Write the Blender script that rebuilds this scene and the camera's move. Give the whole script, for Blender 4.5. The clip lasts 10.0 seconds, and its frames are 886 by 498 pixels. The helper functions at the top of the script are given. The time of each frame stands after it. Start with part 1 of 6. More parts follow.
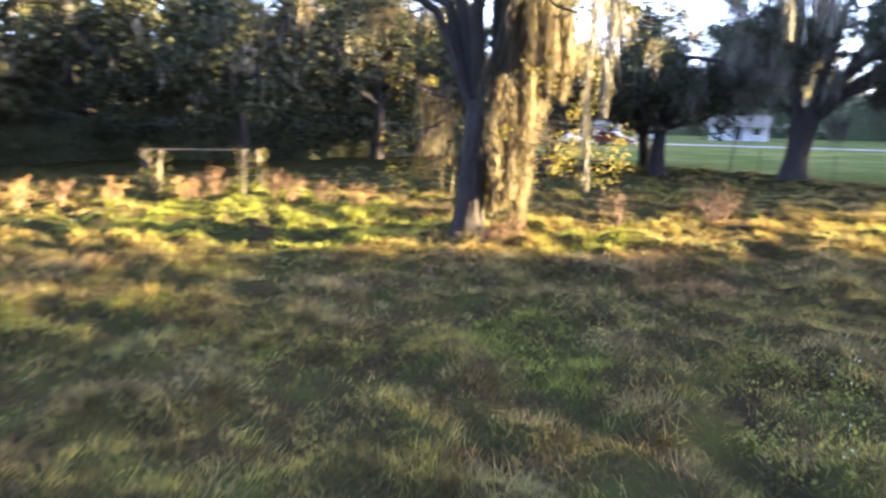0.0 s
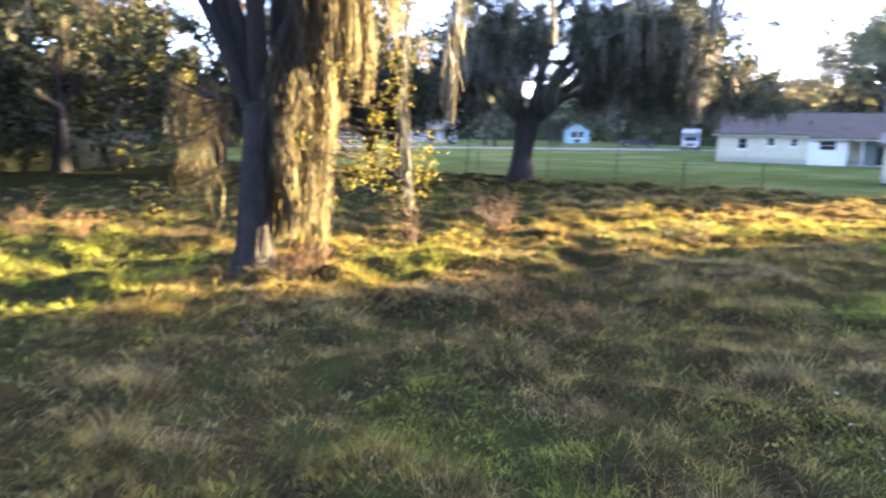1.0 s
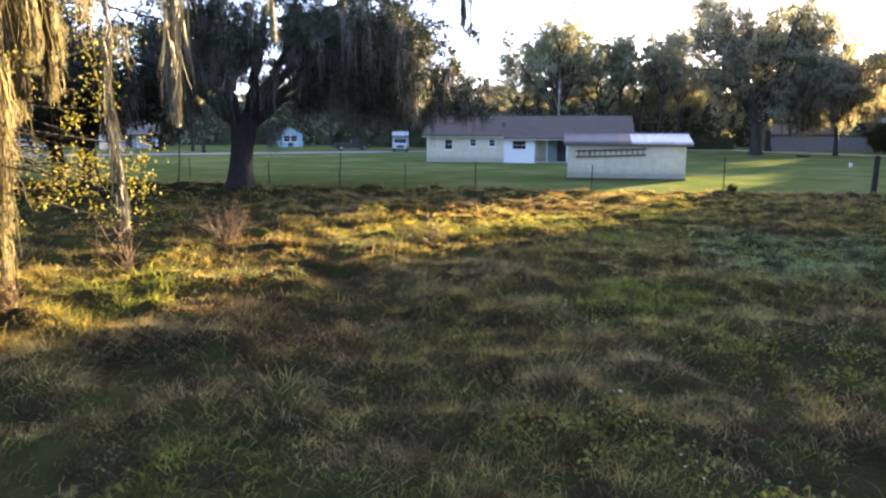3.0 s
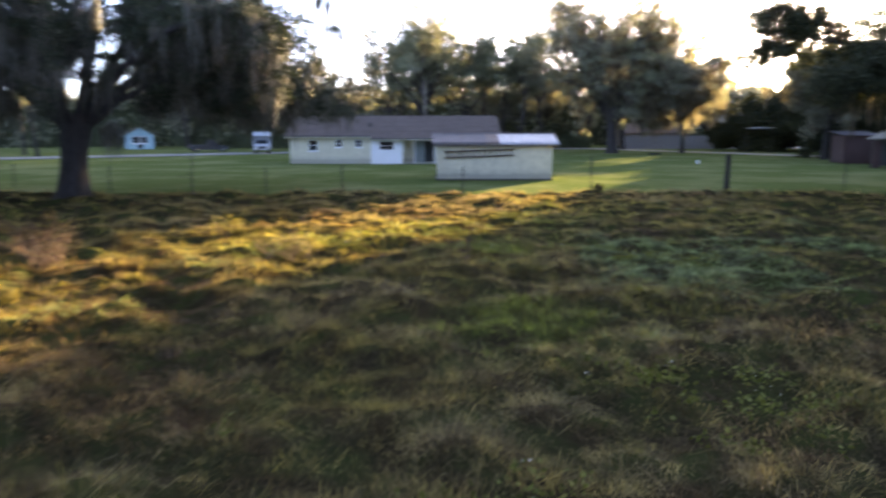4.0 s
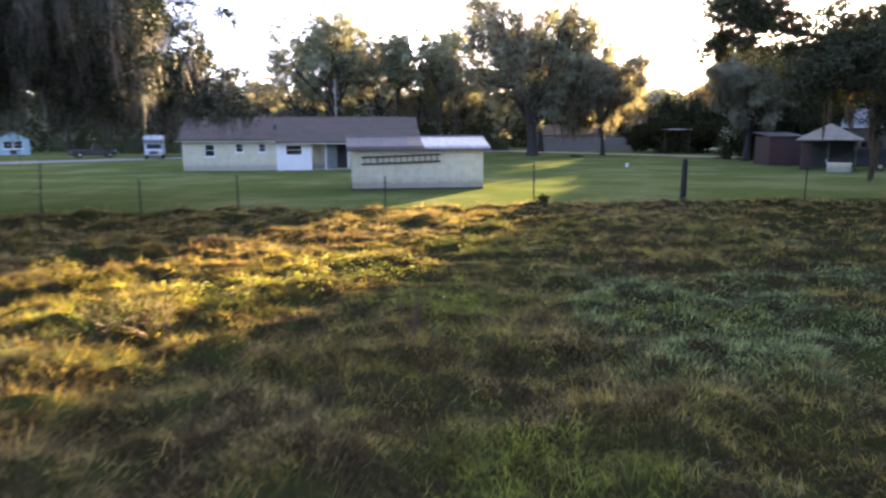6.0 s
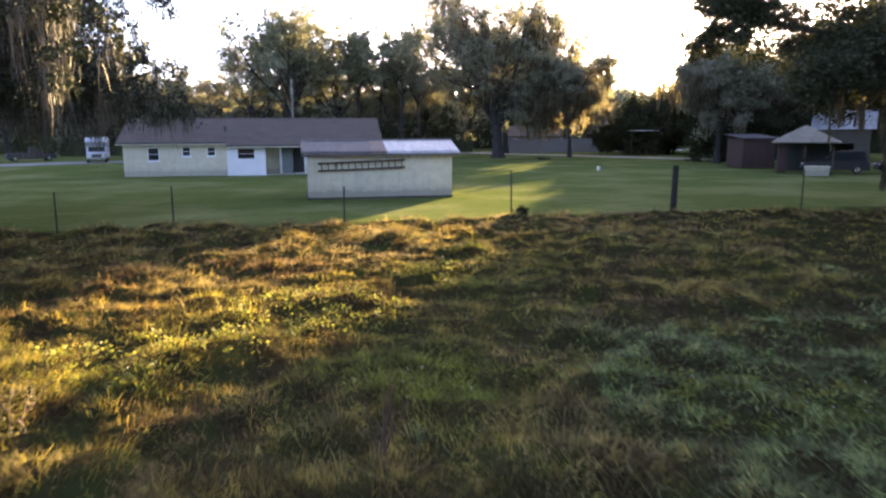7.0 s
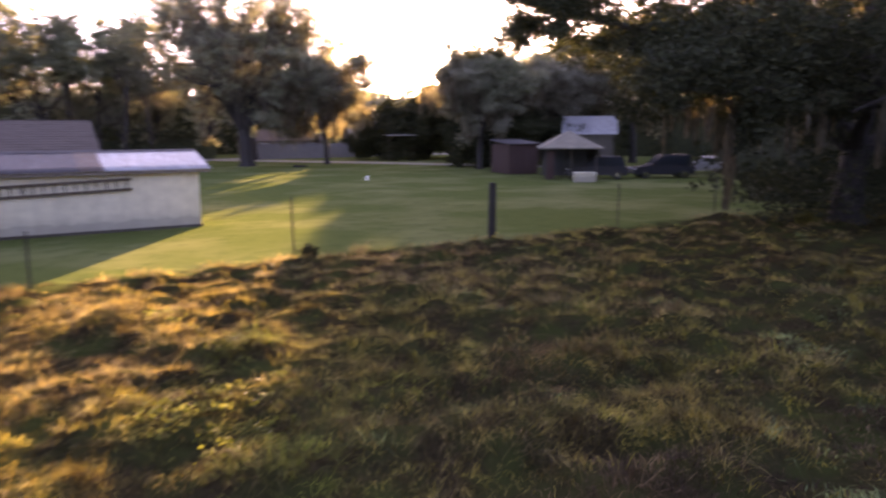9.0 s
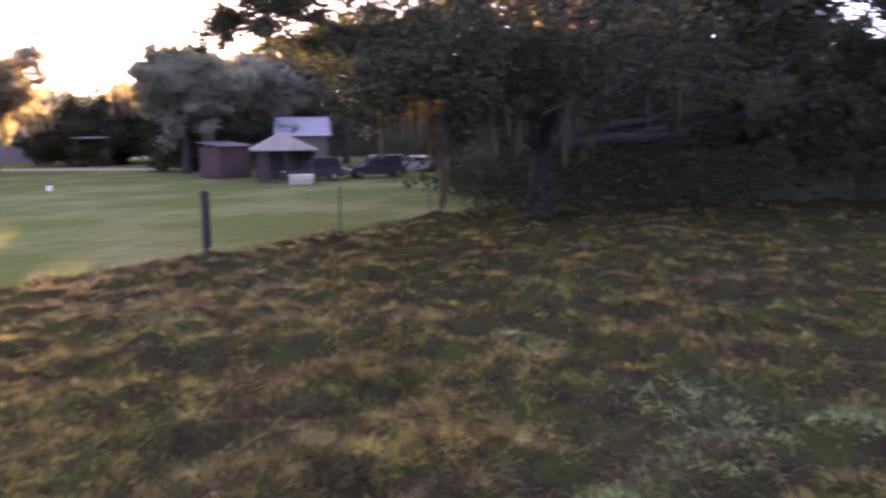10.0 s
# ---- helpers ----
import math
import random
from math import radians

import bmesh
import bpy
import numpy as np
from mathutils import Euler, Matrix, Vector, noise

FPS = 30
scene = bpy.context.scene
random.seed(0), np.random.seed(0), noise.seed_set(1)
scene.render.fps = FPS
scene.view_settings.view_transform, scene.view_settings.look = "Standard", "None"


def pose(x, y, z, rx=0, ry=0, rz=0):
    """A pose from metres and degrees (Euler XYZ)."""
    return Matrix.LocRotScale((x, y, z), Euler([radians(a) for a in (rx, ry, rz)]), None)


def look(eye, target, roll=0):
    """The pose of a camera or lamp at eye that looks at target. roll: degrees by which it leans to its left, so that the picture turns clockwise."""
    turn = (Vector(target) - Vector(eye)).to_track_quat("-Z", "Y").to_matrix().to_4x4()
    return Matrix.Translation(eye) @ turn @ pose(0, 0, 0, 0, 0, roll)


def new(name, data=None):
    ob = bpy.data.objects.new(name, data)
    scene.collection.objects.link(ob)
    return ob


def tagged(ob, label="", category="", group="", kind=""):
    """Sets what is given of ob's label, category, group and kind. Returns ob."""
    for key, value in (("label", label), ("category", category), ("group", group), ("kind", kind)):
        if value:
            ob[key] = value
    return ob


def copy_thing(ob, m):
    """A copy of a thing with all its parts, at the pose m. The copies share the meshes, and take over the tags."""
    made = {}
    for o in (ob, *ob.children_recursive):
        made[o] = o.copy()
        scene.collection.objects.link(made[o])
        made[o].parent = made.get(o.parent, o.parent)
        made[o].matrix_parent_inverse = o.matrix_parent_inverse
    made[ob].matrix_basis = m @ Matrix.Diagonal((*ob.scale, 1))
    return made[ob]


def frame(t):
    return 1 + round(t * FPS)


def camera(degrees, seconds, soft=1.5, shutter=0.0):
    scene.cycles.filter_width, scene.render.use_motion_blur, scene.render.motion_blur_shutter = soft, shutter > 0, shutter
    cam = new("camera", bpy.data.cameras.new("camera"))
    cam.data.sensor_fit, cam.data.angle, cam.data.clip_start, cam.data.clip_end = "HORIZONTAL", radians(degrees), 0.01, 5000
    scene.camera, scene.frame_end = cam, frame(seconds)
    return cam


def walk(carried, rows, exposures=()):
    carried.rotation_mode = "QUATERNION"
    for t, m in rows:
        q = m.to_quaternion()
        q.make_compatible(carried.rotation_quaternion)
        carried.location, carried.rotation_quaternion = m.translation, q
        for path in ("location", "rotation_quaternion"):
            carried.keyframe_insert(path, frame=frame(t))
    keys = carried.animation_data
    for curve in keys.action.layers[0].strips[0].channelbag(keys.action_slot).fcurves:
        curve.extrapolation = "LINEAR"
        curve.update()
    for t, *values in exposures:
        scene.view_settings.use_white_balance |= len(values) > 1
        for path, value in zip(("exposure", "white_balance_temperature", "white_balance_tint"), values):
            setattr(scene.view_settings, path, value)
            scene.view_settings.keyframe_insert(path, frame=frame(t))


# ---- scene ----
cam = camera(65.0, 10.0, 2.3, 0.5)
PATH = [
    (0, (-0.406, -18.527, 3.15), (-2.074, -17.489, 2.774), 1.0),
    (0.5, (-2.51, -18.533, 3.159), (-3.905, -17.149, 2.79), 0.9),
    (1, (-4.184, -18.318, 3.153), (-5.259, -16.67, 2.798), 0.7),
    (1.5, (-4.918, -18.208, 3.146), (-5.628, -16.37, 2.799), 0.5),
    (2, (-5.094, -18.159, 3.127), (-5.45, -16.22, 2.788), 0.3),
    (3.5, (-5.209, -16.729, 3.157), (-5.533, -14.785, 2.818), 0.1),
    (4, (-5.344, -15.764, 3.21), (-5.313, -13.793, 2.87), 0.0),
    (4.5, (-5.523, -14.572, 3.232), (-5.296, -12.614, 2.893), -0.1),
    (5, (-5.551, -13.243, 3.25), (-5.327, -11.285, 2.911), -0.3),
    (5.5, (-5.599, -11.756, 3.293), (-5.371, -9.798, 2.954), -0.3),
    (6, (-5.514, -10.18, 3.209), (-5.237, -8.228, 2.875), -0.2),
    (6.2, (-5.484, -9.522, 3.221), (-5.08, -7.592, 2.888), -0.1),
    (7.3, (-5.098, -5.7, 3.386), (-4.744, -3.76, 3.052), -0.4),
    (7.5, (-4.999, -4.962, 3.395), (-4.723, -3.009, 3.061), -0.4),
    (8, (-4.651, -3.126, 3.414), (-4.352, -1.176, 3.082), -0.4),
    (8.5, (-4.39, -1.326, 3.525), (-3.714, 0.526, 3.189), -0.2),
    (9, (-4.031, 0.43, 3.57), (-2.988, 2.104, 3.242), -0.2),
    (9.3, (-3.863, 1.096, 3.587), (-2.618, 2.626, 3.257), -0.3),
    (9.7, (-3.743, 1.319, 3.634), (-2.266, 2.628, 3.303), -0.2),
    (10, (-3.496, 1.228, 3.632), (-1.88, 2.359, 3.301), -0.5),
]
EXPOSURES = [(0, 6.05, 7600, 24), (1, 6.0, 7600, 24), (2, 5.65, 7700, 22), (3.5, 5.05, 8000, 21), (4.5, 4.95, 8300, 24), (5.5, 5.25, 8400, 25), (7.5, 4.85, 8500, 27), (8.0, 5.15, 8800, 36), (8.5, 5.3, 9200, 44), (9.0, 4.95, 9500, 50), (9.5, 5.55, 9300, 56), (10, 5.8, 8700, 60)]
walk(cam, [(t, look(eye, target, roll)) for t, eye, target, roll in PATH], EXPOSURES)

# ---------------------------------------------------------------- world, sun
SUN_AZ, SUN_EL = 33.4, 7.2
to_sun = Vector((math.sin(radians(SUN_AZ)) * math.cos(radians(SUN_EL)),
                 math.cos(radians(SUN_AZ)) * math.cos(radians(SUN_EL)), math.sin(radians(SUN_EL))))
world = bpy.data.worlds.new("evening_sky")
scene.world = world
world.use_nodes = True
sky = world.node_tree.nodes.new("ShaderNodeTexSky")
sky.sky_type = "NISHITA"
sky.sun_disc = False
sky.sun_elevation, sky.sun_rotation = radians(SUN_EL), radians(SUN_AZ)
sky.air_density, sky.dust_density, sky.ozone_density = 0.32, 0.45, 1.0
background = world.node_tree.nodes["Background"]
world.node_tree.links.new(sky.outputs[0], background.inputs[0])
background.inputs[1].default_value = 0.06
sun_lamp = bpy.data.lights.new("sun", "SUN")
sun_lamp.energy, sun_lamp.angle, sun_lamp.color = 2.4, radians(0.6), (1.0, 0.85, 0.49)
sun = new("sun", sun_lamp)
sun.matrix_world = look(to_sun * 200, (0, 0, 0))


# ---------------------------------------------------------------- materials
def nodes_of(name):
    m = bpy.data.materials.new(name)
    m.use_nodes = True
    nt = m.node_tree
    return m, nt, nt.nodes["Principled BSDF"], nt.nodes["Material Output"]


def node(nt, kind, **values):
    n = nt.nodes.new(kind)
    for key, value in values.items():
        n.inputs[key.replace("_", " ")].default_value = value
    return n


def ramp(nt, source, stops):
    r = nt.nodes.new("ShaderNodeValToRGB")
    els = r.color_ramp.elements
    while len(els) < len(stops):
        els.new(0.5)
    for e, (at, c) in zip(els, stops):
        e.position, e.color = at, (*c, 1)
    nt.links.new(source, r.inputs[0])
    return r.outputs[0]


def mix(nt, a, b, fac, blend="MIX"):
    n = nt.nodes.new("ShaderNodeMix")
    n.data_type, n.blend_type = "RGBA", blend
    if hasattr(fac, "links"):
        nt.links.new(fac, n.inputs[0])
    else:
        n.inputs[0].default_value = fac
    for value, socket in ((a, n.inputs[6]), (b, n.inputs[7])):
        if hasattr(value, "links"):
            nt.links.new(value, socket)
        else:
            socket.default_value = (*value, 1)
    return n.outputs[2]


def coords(nt, kind="Object"):
    return nt.nodes.new("ShaderNodeTexCoord").outputs[kind]


def noise_tex(nt, vec, scale, detail=4, rough=0.6):
    n = node(nt, "ShaderNodeTexNoise", Scale=scale, Detail=detail, Roughness=rough)
    nt.links.new(vec, n.inputs["Vector"])
    return n.outputs[0]


def surface(name, c1, c2, fine=20.0, coarse=1.5, stain=None, rough=0.8, bump=0.3, metal=0.0, stretch=(1, 1, 1), relief=0.02, mottle=0.28):
    """Two colours broken up at two scales, with relief and, where given, stains."""
    m, nt, p, out = nodes_of(name)
    mp = node(nt, "ShaderNodeMapping", Scale=stretch)
    nt.links.new(coords(nt), mp.inputs[0])
    vec = mp.outputs[0]
    a, b = noise_tex(nt, vec, fine), noise_tex(nt, vec, coarse, 5)
    col = ramp(nt, a, [(0.3, c1), (0.7, c2)])
    shade = ramp(nt, b, [(0.3, (1 - mottle,) * 3), (0.7, (1 + mottle * 0.36,) * 3)])
    col = mix(nt, col, shade, 1.0, "MULTIPLY")
    if stain:
        col = mix(nt, col, stain, ramp(nt, noise_tex(nt, vec, coarse * 2.3, 6, 0.7), [(0.5, (0, 0, 0)), (0.72, (1, 1, 1))]))
    nt.links.new(col, p.inputs["Base Color"])
    p.inputs["Roughness"].default_value, p.inputs["Metallic"].default_value = rough, metal
    bp = node(nt, "ShaderNodeBump", Strength=bump, Distance=relief)
    nt.links.new(a, bp.inputs["Height"])
    nt.links.new(bp.outputs[0], p.inputs["Normal"])
    return m


def plain(name, c, rough=0.6, metal=0.0):
    return surface(name, [v * 0.94 for v in c], c, 30, 1.2, None, rough, 0.05, metal, mottle=0.07)


def leafy(name, stops, through_light=0.45, patch=None, patch_scale=0.25, rough=0.65, tufts=0.0):
    """Thin leaves: a random tone for each leaf, patches over the ground, light passing through."""
    m, nt, p, out = nodes_of(name)
    geo = nt.nodes.new("ShaderNodeNewGeometry")
    col = ramp(nt, geo.outputs["Random Per Island"], stops)
    if patch:
        col = mix(nt, col, patch, ramp(nt, noise_tex(nt, geo.outputs["Position"], patch_scale, 3), [(0.42, (0, 0, 0)), (0.62, (1, 1, 1))]))
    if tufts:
        # Random dark and light tufts, standing in for hollow shade and lit tips.
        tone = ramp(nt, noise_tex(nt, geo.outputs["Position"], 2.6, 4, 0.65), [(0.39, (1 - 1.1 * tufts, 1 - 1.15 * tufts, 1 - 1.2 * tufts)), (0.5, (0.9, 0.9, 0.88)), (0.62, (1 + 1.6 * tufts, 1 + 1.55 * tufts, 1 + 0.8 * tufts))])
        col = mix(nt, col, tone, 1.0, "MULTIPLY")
    nt.links.new(col, p.inputs["Base Color"])
    p.inputs["Roughness"].default_value = rough
    p.inputs["Specular IOR Level"].default_value = 0.12
    tr = nt.nodes.new("ShaderNodeBsdfTranslucent")
    nt.links.new(mix(nt, col, (1.0, 0.95, 0.72), 1.0, "MULTIPLY"), tr.inputs[0])
    mx = nt.nodes.new("ShaderNodeMixShader")
    mx.inputs[0].default_value = through_light
    nt.links.new(p.outputs[0], mx.inputs[1])
    nt.links.new(tr.outputs[0], mx.inputs[2])
    nt.links.new(mx.outputs[0], out.inputs[0])
    return m


def glass_pane(name, c=(0.02, 0.025, 0.03), rough=0.05):
    m, nt, p, out = nodes_of(name)
    p.inputs["Base Color"].default_value = (*c, 1)
    p.inputs["Roughness"].default_value = rough
    p.inputs["Specular IOR Level"].default_value = 0.25
    return m


def earth_material():
    m, nt, p, out = nodes_of("field_and_lawn_ground")
    pos = nt.nodes.new("ShaderNodeNewGeometry").outputs["Position"]
    sep = nt.nodes.new("ShaderNodeSeparateXYZ")
    nt.links.new(pos, sep.inputs[0])
    fine, mid, big = noise_tex(nt, pos, 14, 6, 0.75), noise_tex(nt, pos, 1.3, 5), noise_tex(nt, pos, 0.16, 3)
    field = ramp(nt, fine, [(0.3, (0.010, 0.008, 0.005)), (0.5, (0.028, 0.022, 0.012)), (0.7, (0.06, 0.045, 0.025))])
    field = mix(nt, field, (0.035, 0.042, 0.014), ramp(nt, mid, [(0.4, (0, 0, 0)), (0.65, (1, 1, 1))]))
    lawn = ramp(nt, fine, [(0.25, (0.055, 0.078, 0.023)), (0.75, (0.115, 0.145, 0.05))])
    lawn = mix(nt, lawn, (0.16, 0.17, 0.078), ramp(nt, big, [(0.45, (0, 0, 0)), (0.7, (1, 1, 1))]))
    lawn = mix(nt, lawn, (0.054, 0.082, 0.027), ramp(nt, mid, [(0.5, (0, 0, 0)), (0.75, (0.7, 0.7, 0.7))]))
    edge = nt.nodes.new("ShaderNodeMath")
    edge.operation = "MULTIPLY_ADD"
    edge.inputs[1].default_value = 1.8
    nt.links.new(mid, edge.inputs[0])
    nt.links.new(sep.outputs[1], edge.inputs[2])
    step = node(nt, "ShaderNodeMapRange")
    step.inputs["From Min"].default_value, step.inputs["From Max"].default_value = 19.6, 20.6
    nt.links.new(edge.outputs[0], step.inputs[0])
    nt.links.new(mix(nt, field, lawn, step.outputs[0]), p.inputs["Base Color"])
    p.inputs["Roughness"].default_value = 0.95
    p.inputs["Specular IOR Level"].default_value = 0.0
    bp = node(nt, "ShaderNodeBump", Strength=0.3, Distance=0.005)
    nt.links.new(fine, bp.inputs["Height"])
    nt.links.new(bp.outputs[0], p.inputs["Normal"])
    return m


def stucco_material(name, c1, c2, foot):
    """Painted block with weathering streaks that run down the wall and splashed dirt of ragged outline near the ground."""
    m, nt, p, out = nodes_of(name)
    vec = coords(nt)
    mp = node(nt, "ShaderNodeMapping", Scale=(5.0, 5.0, 0.35))
    nt.links.new(vec, mp.inputs[0])
    col = ramp(nt, noise_tex(nt, vec, 2.2, 6), [(0.3, c1), (0.7, c2)])
    col = mix(nt, col, [v * 0.72 for v in c1], ramp(nt, noise_tex(nt, mp.outputs[0], 1.0, 5), [(0.45, (0, 0, 0)), (0.8, (0.4, 0.4, 0.4))]))
    sep = nt.nodes.new("ShaderNodeSeparateXYZ")
    nt.links.new(vec, sep.inputs[0])
    low = nt.nodes.new("ShaderNodeMath")
    low.operation = "MULTIPLY_ADD"
    low.inputs[1].default_value = -0.75
    nt.links.new(noise_tex(nt, vec, 1.7, 8, 0.8), low.inputs[0])
    nt.links.new(sep.outputs[2], low.inputs[2])
    band = ramp(nt, low.outputs[0], [(0.0, (0.6, 0.6, 0.6)), (0.06, (0.3, 0.3, 0.3)), (0.4, (0, 0, 0))])
    col = mix(nt, col, foot, band)
    nt.links.new(col, p.inputs["Base Color"])
    p.inputs["Roughness"].default_value = 0.9
    bp = node(nt, "ShaderNodeBump", Strength=0.35, Distance=0.01)
    nt.links.new(noise_tex(nt, vec, 60, 4), bp.inputs["Height"])
    nt.links.new(bp.outputs[0], p.inputs["Normal"])
    return m


M_GROUND = earth_material()
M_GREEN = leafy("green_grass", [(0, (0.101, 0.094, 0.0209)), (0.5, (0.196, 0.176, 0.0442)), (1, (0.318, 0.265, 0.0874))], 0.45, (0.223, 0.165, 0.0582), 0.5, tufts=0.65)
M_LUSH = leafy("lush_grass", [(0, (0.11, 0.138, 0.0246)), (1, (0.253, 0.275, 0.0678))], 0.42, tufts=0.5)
M_LAWN = leafy("lawn_grass", [(0, (0.0513, 0.0737, 0.0252)), (1, (0.11, 0.136, 0.0529))], 0.25)
M_WOOD_SHADE = surface("woodland_shade", (0.010, 0.016, 0.006), (0.04, 0.05, 0.018), 2.5, 0.3, None, 0.95, 1.0)
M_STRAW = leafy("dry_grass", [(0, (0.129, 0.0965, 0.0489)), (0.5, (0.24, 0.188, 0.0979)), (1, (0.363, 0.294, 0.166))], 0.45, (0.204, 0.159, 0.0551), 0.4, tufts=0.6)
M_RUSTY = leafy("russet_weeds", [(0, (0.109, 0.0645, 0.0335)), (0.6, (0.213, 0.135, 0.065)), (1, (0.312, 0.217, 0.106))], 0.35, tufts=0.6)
M_WITHERED_SHADE = leafy("withered_and_shade_weeds", [(0, (0.0386, 0.025, 0.0181)), (0.6, (0.0882, 0.0572, 0.04)), (1, (0.155, 0.104, 0.0727))], 0.35, tufts=0.6)
M_WEED = leafy("broad_weeds", [(0, (0.075, 0.092, 0.02)), (0.6, (0.15, 0.166, 0.042)), (1, (0.235, 0.242, 0.075))], 0.4)
M_BUSH = leafy("olive_bush_leaves", [(0, (0.03, 0.034, 0.012)), (0.6, (0.07, 0.07, 0.025)), (1, (0.13, 0.12, 0.045))], 0.35)
M_PETAL = leafy("white_petals", [(0, (0.55, 0.55, 0.5)), (1, (0.75, 0.74, 0.7))], 0.3)
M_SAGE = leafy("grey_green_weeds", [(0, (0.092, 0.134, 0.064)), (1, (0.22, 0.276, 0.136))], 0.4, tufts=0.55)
# Darkened and kept nearly opaque so the crowns look shaded.
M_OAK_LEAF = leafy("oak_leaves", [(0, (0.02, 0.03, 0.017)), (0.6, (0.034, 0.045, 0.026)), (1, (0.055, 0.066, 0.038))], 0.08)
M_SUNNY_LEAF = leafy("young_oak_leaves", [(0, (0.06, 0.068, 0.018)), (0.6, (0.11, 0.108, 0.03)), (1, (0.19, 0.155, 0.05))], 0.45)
# Leaf colour lowered to carry the deep shade of wood and grove.
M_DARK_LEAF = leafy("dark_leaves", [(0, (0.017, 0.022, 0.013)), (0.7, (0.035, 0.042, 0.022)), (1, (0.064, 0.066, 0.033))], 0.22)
# Leaf tones lightened and greyed to put distance haze into the colour.
M_FAR_LEAF = leafy("haze_lightened_woodland_leaves", [(0, (0.11, 0.125, 0.085)), (0.6, (0.18, 0.196, 0.135)), (1, (0.28, 0.285, 0.2))], 0.5, (0.2, 0.195, 0.16), 0.08)
# Paler and more translucent still, as painted haze under the sun.
M_HAZE_LEAF = leafy("haze_paled_leaves", [(0, (0.17, 0.18, 0.15)), (0.6, (0.27, 0.28, 0.235)), (1, (0.37, 0.37, 0.31))], 0.6)
M_MOSS = leafy("spanish_moss", [(0, (0.062, 0.054, 0.04)), (0.5, (0.117, 0.103, 0.077)), (1, (0.195, 0.175, 0.134))], 0.65)
# Shaded copy of the moss: greyed and nearly opaque where sun should not reach.
M_MOSS_SHADED = leafy("shaded_moss", [(0, (0.06, 0.06, 0.052)), (0.5, (0.11, 0.108, 0.092)), (1, (0.18, 0.172, 0.145))], 0.12)
M_BARK = surface("oak_bark", (0.010, 0.008, 0.008), (0.036, 0.03, 0.029), 9, 1.2, (0.05, 0.046, 0.042), 0.95, 1.0, 0, (3.0, 3.0, 0.7), 0.07)
M_TWIG = surface("dead_twig", (0.075, 0.043, 0.03), (0.16, 0.098, 0.07), 25, 3, None, 0.9, 0.3)
M_CREAM = stucco_material("cream_stucco", (0.56, 0.51, 0.37), (0.68, 0.63, 0.47), (0.30, 0.28, 0.24))
M_SHED = stucco_material("weathered_white_block", (0.50, 0.47, 0.355), (0.66, 0.62, 0.47), (0.20, 0.19, 0.165))
M_WHITE = plain("white_paint", (0.78, 0.79, 0.80), 0.5)
M_SHINGLE = surface("brown_shingles", (0.066, 0.045, 0.036), (0.125, 0.092, 0.076), 18, 1.0, (0.09, 0.072, 0.062), 0.9, 0.5, 0, (1, 1, 3))
M_TIN_DARK = surface("dull_tin", (0.06, 0.056, 0.06), (0.125, 0.115, 0.12), 12, 1.4, (0.09, 0.06, 0.05), 0.6, 0.15, 0.2, (2.5, 0.5, 1), mottle=0.4)
M_TIN_RUST = surface("rusted_tin", (0.10, 0.07, 0.055), (0.19, 0.15, 0.13), 12, 1.8, (0.16, 0.085, 0.05), 0.6, 0.2, 0.4)
M_TIN_NEW = surface("galvanised_tin", (0.34, 0.35, 0.37), (0.50, 0.51, 0.53), 12, 1.2, (0.24, 0.22, 0.20), 0.45, 0.1, 0.6, (2.5, 0.6, 1))
M_GLASS = glass_pane("window_glass")
M_GREY_SCREEN = plain("grey_screen", (0.16, 0.19, 0.18), 0.8)
M_DARK = plain("dark_paint", (0.03, 0.034, 0.034), 0.7)
M_OLD_WOOD = surface("grey_weathered_wood", (0.12, 0.10, 0.08), (0.26, 0.22, 0.18), 22, 2, (0.08, 0.07, 0.06), 0.9, 0.5, 0, (4, 4, 0.6))
M_POST = surface("dark_creosote_post", (0.012, 0.011, 0.010), (0.035, 0.03, 0.026), 22, 2, None, 0.95, 0.6, 0, (4, 4, 0.6))
M_GATE_WOOD = surface("mossy_darkened_grey_wood", (0.05, 0.043, 0.034), (0.11, 0.095, 0.078), 22, 2, (0.04, 0.045, 0.025), 0.95, 0.5, 0, (4, 4, 0.6))
M_FENCE_WOOD = surface("silvered_fence_boards", (0.14, 0.14, 0.145), (0.26, 0.26, 0.265), 22, 2, (0.10, 0.10, 0.10), 0.9, 0.5, 0, (4, 4, 0.6))
M_LADDER = surface("brown_weathered_wood", (0.07, 0.05, 0.036), (0.15, 0.115, 0.085), 22, 2, (0.05, 0.04, 0.03), 0.9, 0.5, 0, (0.6, 4, 4))
M_TAN_ROOF = surface("tan_metal_roof", (0.16, 0.145, 0.11), (0.26, 0.235, 0.18), 8, 0.8, (0.12, 0.1, 0.075), 0.7, 0.2, 0.1)
M_STEEL = surface("dark_green_steel", (0.022, 0.026, 0.022), (0.05, 0.05, 0.042), 30, 4, (0.07, 0.04, 0.025), 0.6, 0.1, 0.5)
# Red taken near black to carry the shade under the trees.
M_SHADED_RED = surface("shade_darkened_red_boards", (0.04, 0.019, 0.017), (0.072, 0.034, 0.029), 14, 1.2, (0.035, 0.024, 0.021), 0.85, 0.3, 0, (6, 6, 0.5))
M_ASPHALT = surface("asphalt", (0.15, 0.15, 0.15), (0.23, 0.225, 0.215), 8, 0.4, (0.13, 0.13, 0.13), 0.9, 0.3)
M_DIRT = surface("sandy_dirt", (0.20, 0.17, 0.13), (0.33, 0.29, 0.23), 6, 0.4, (0.12, 0.12, 0.06), 0.95, 0.3)
M_CAR_WHITE = plain("white_car_paint", (0.72, 0.73, 0.74), 0.25)
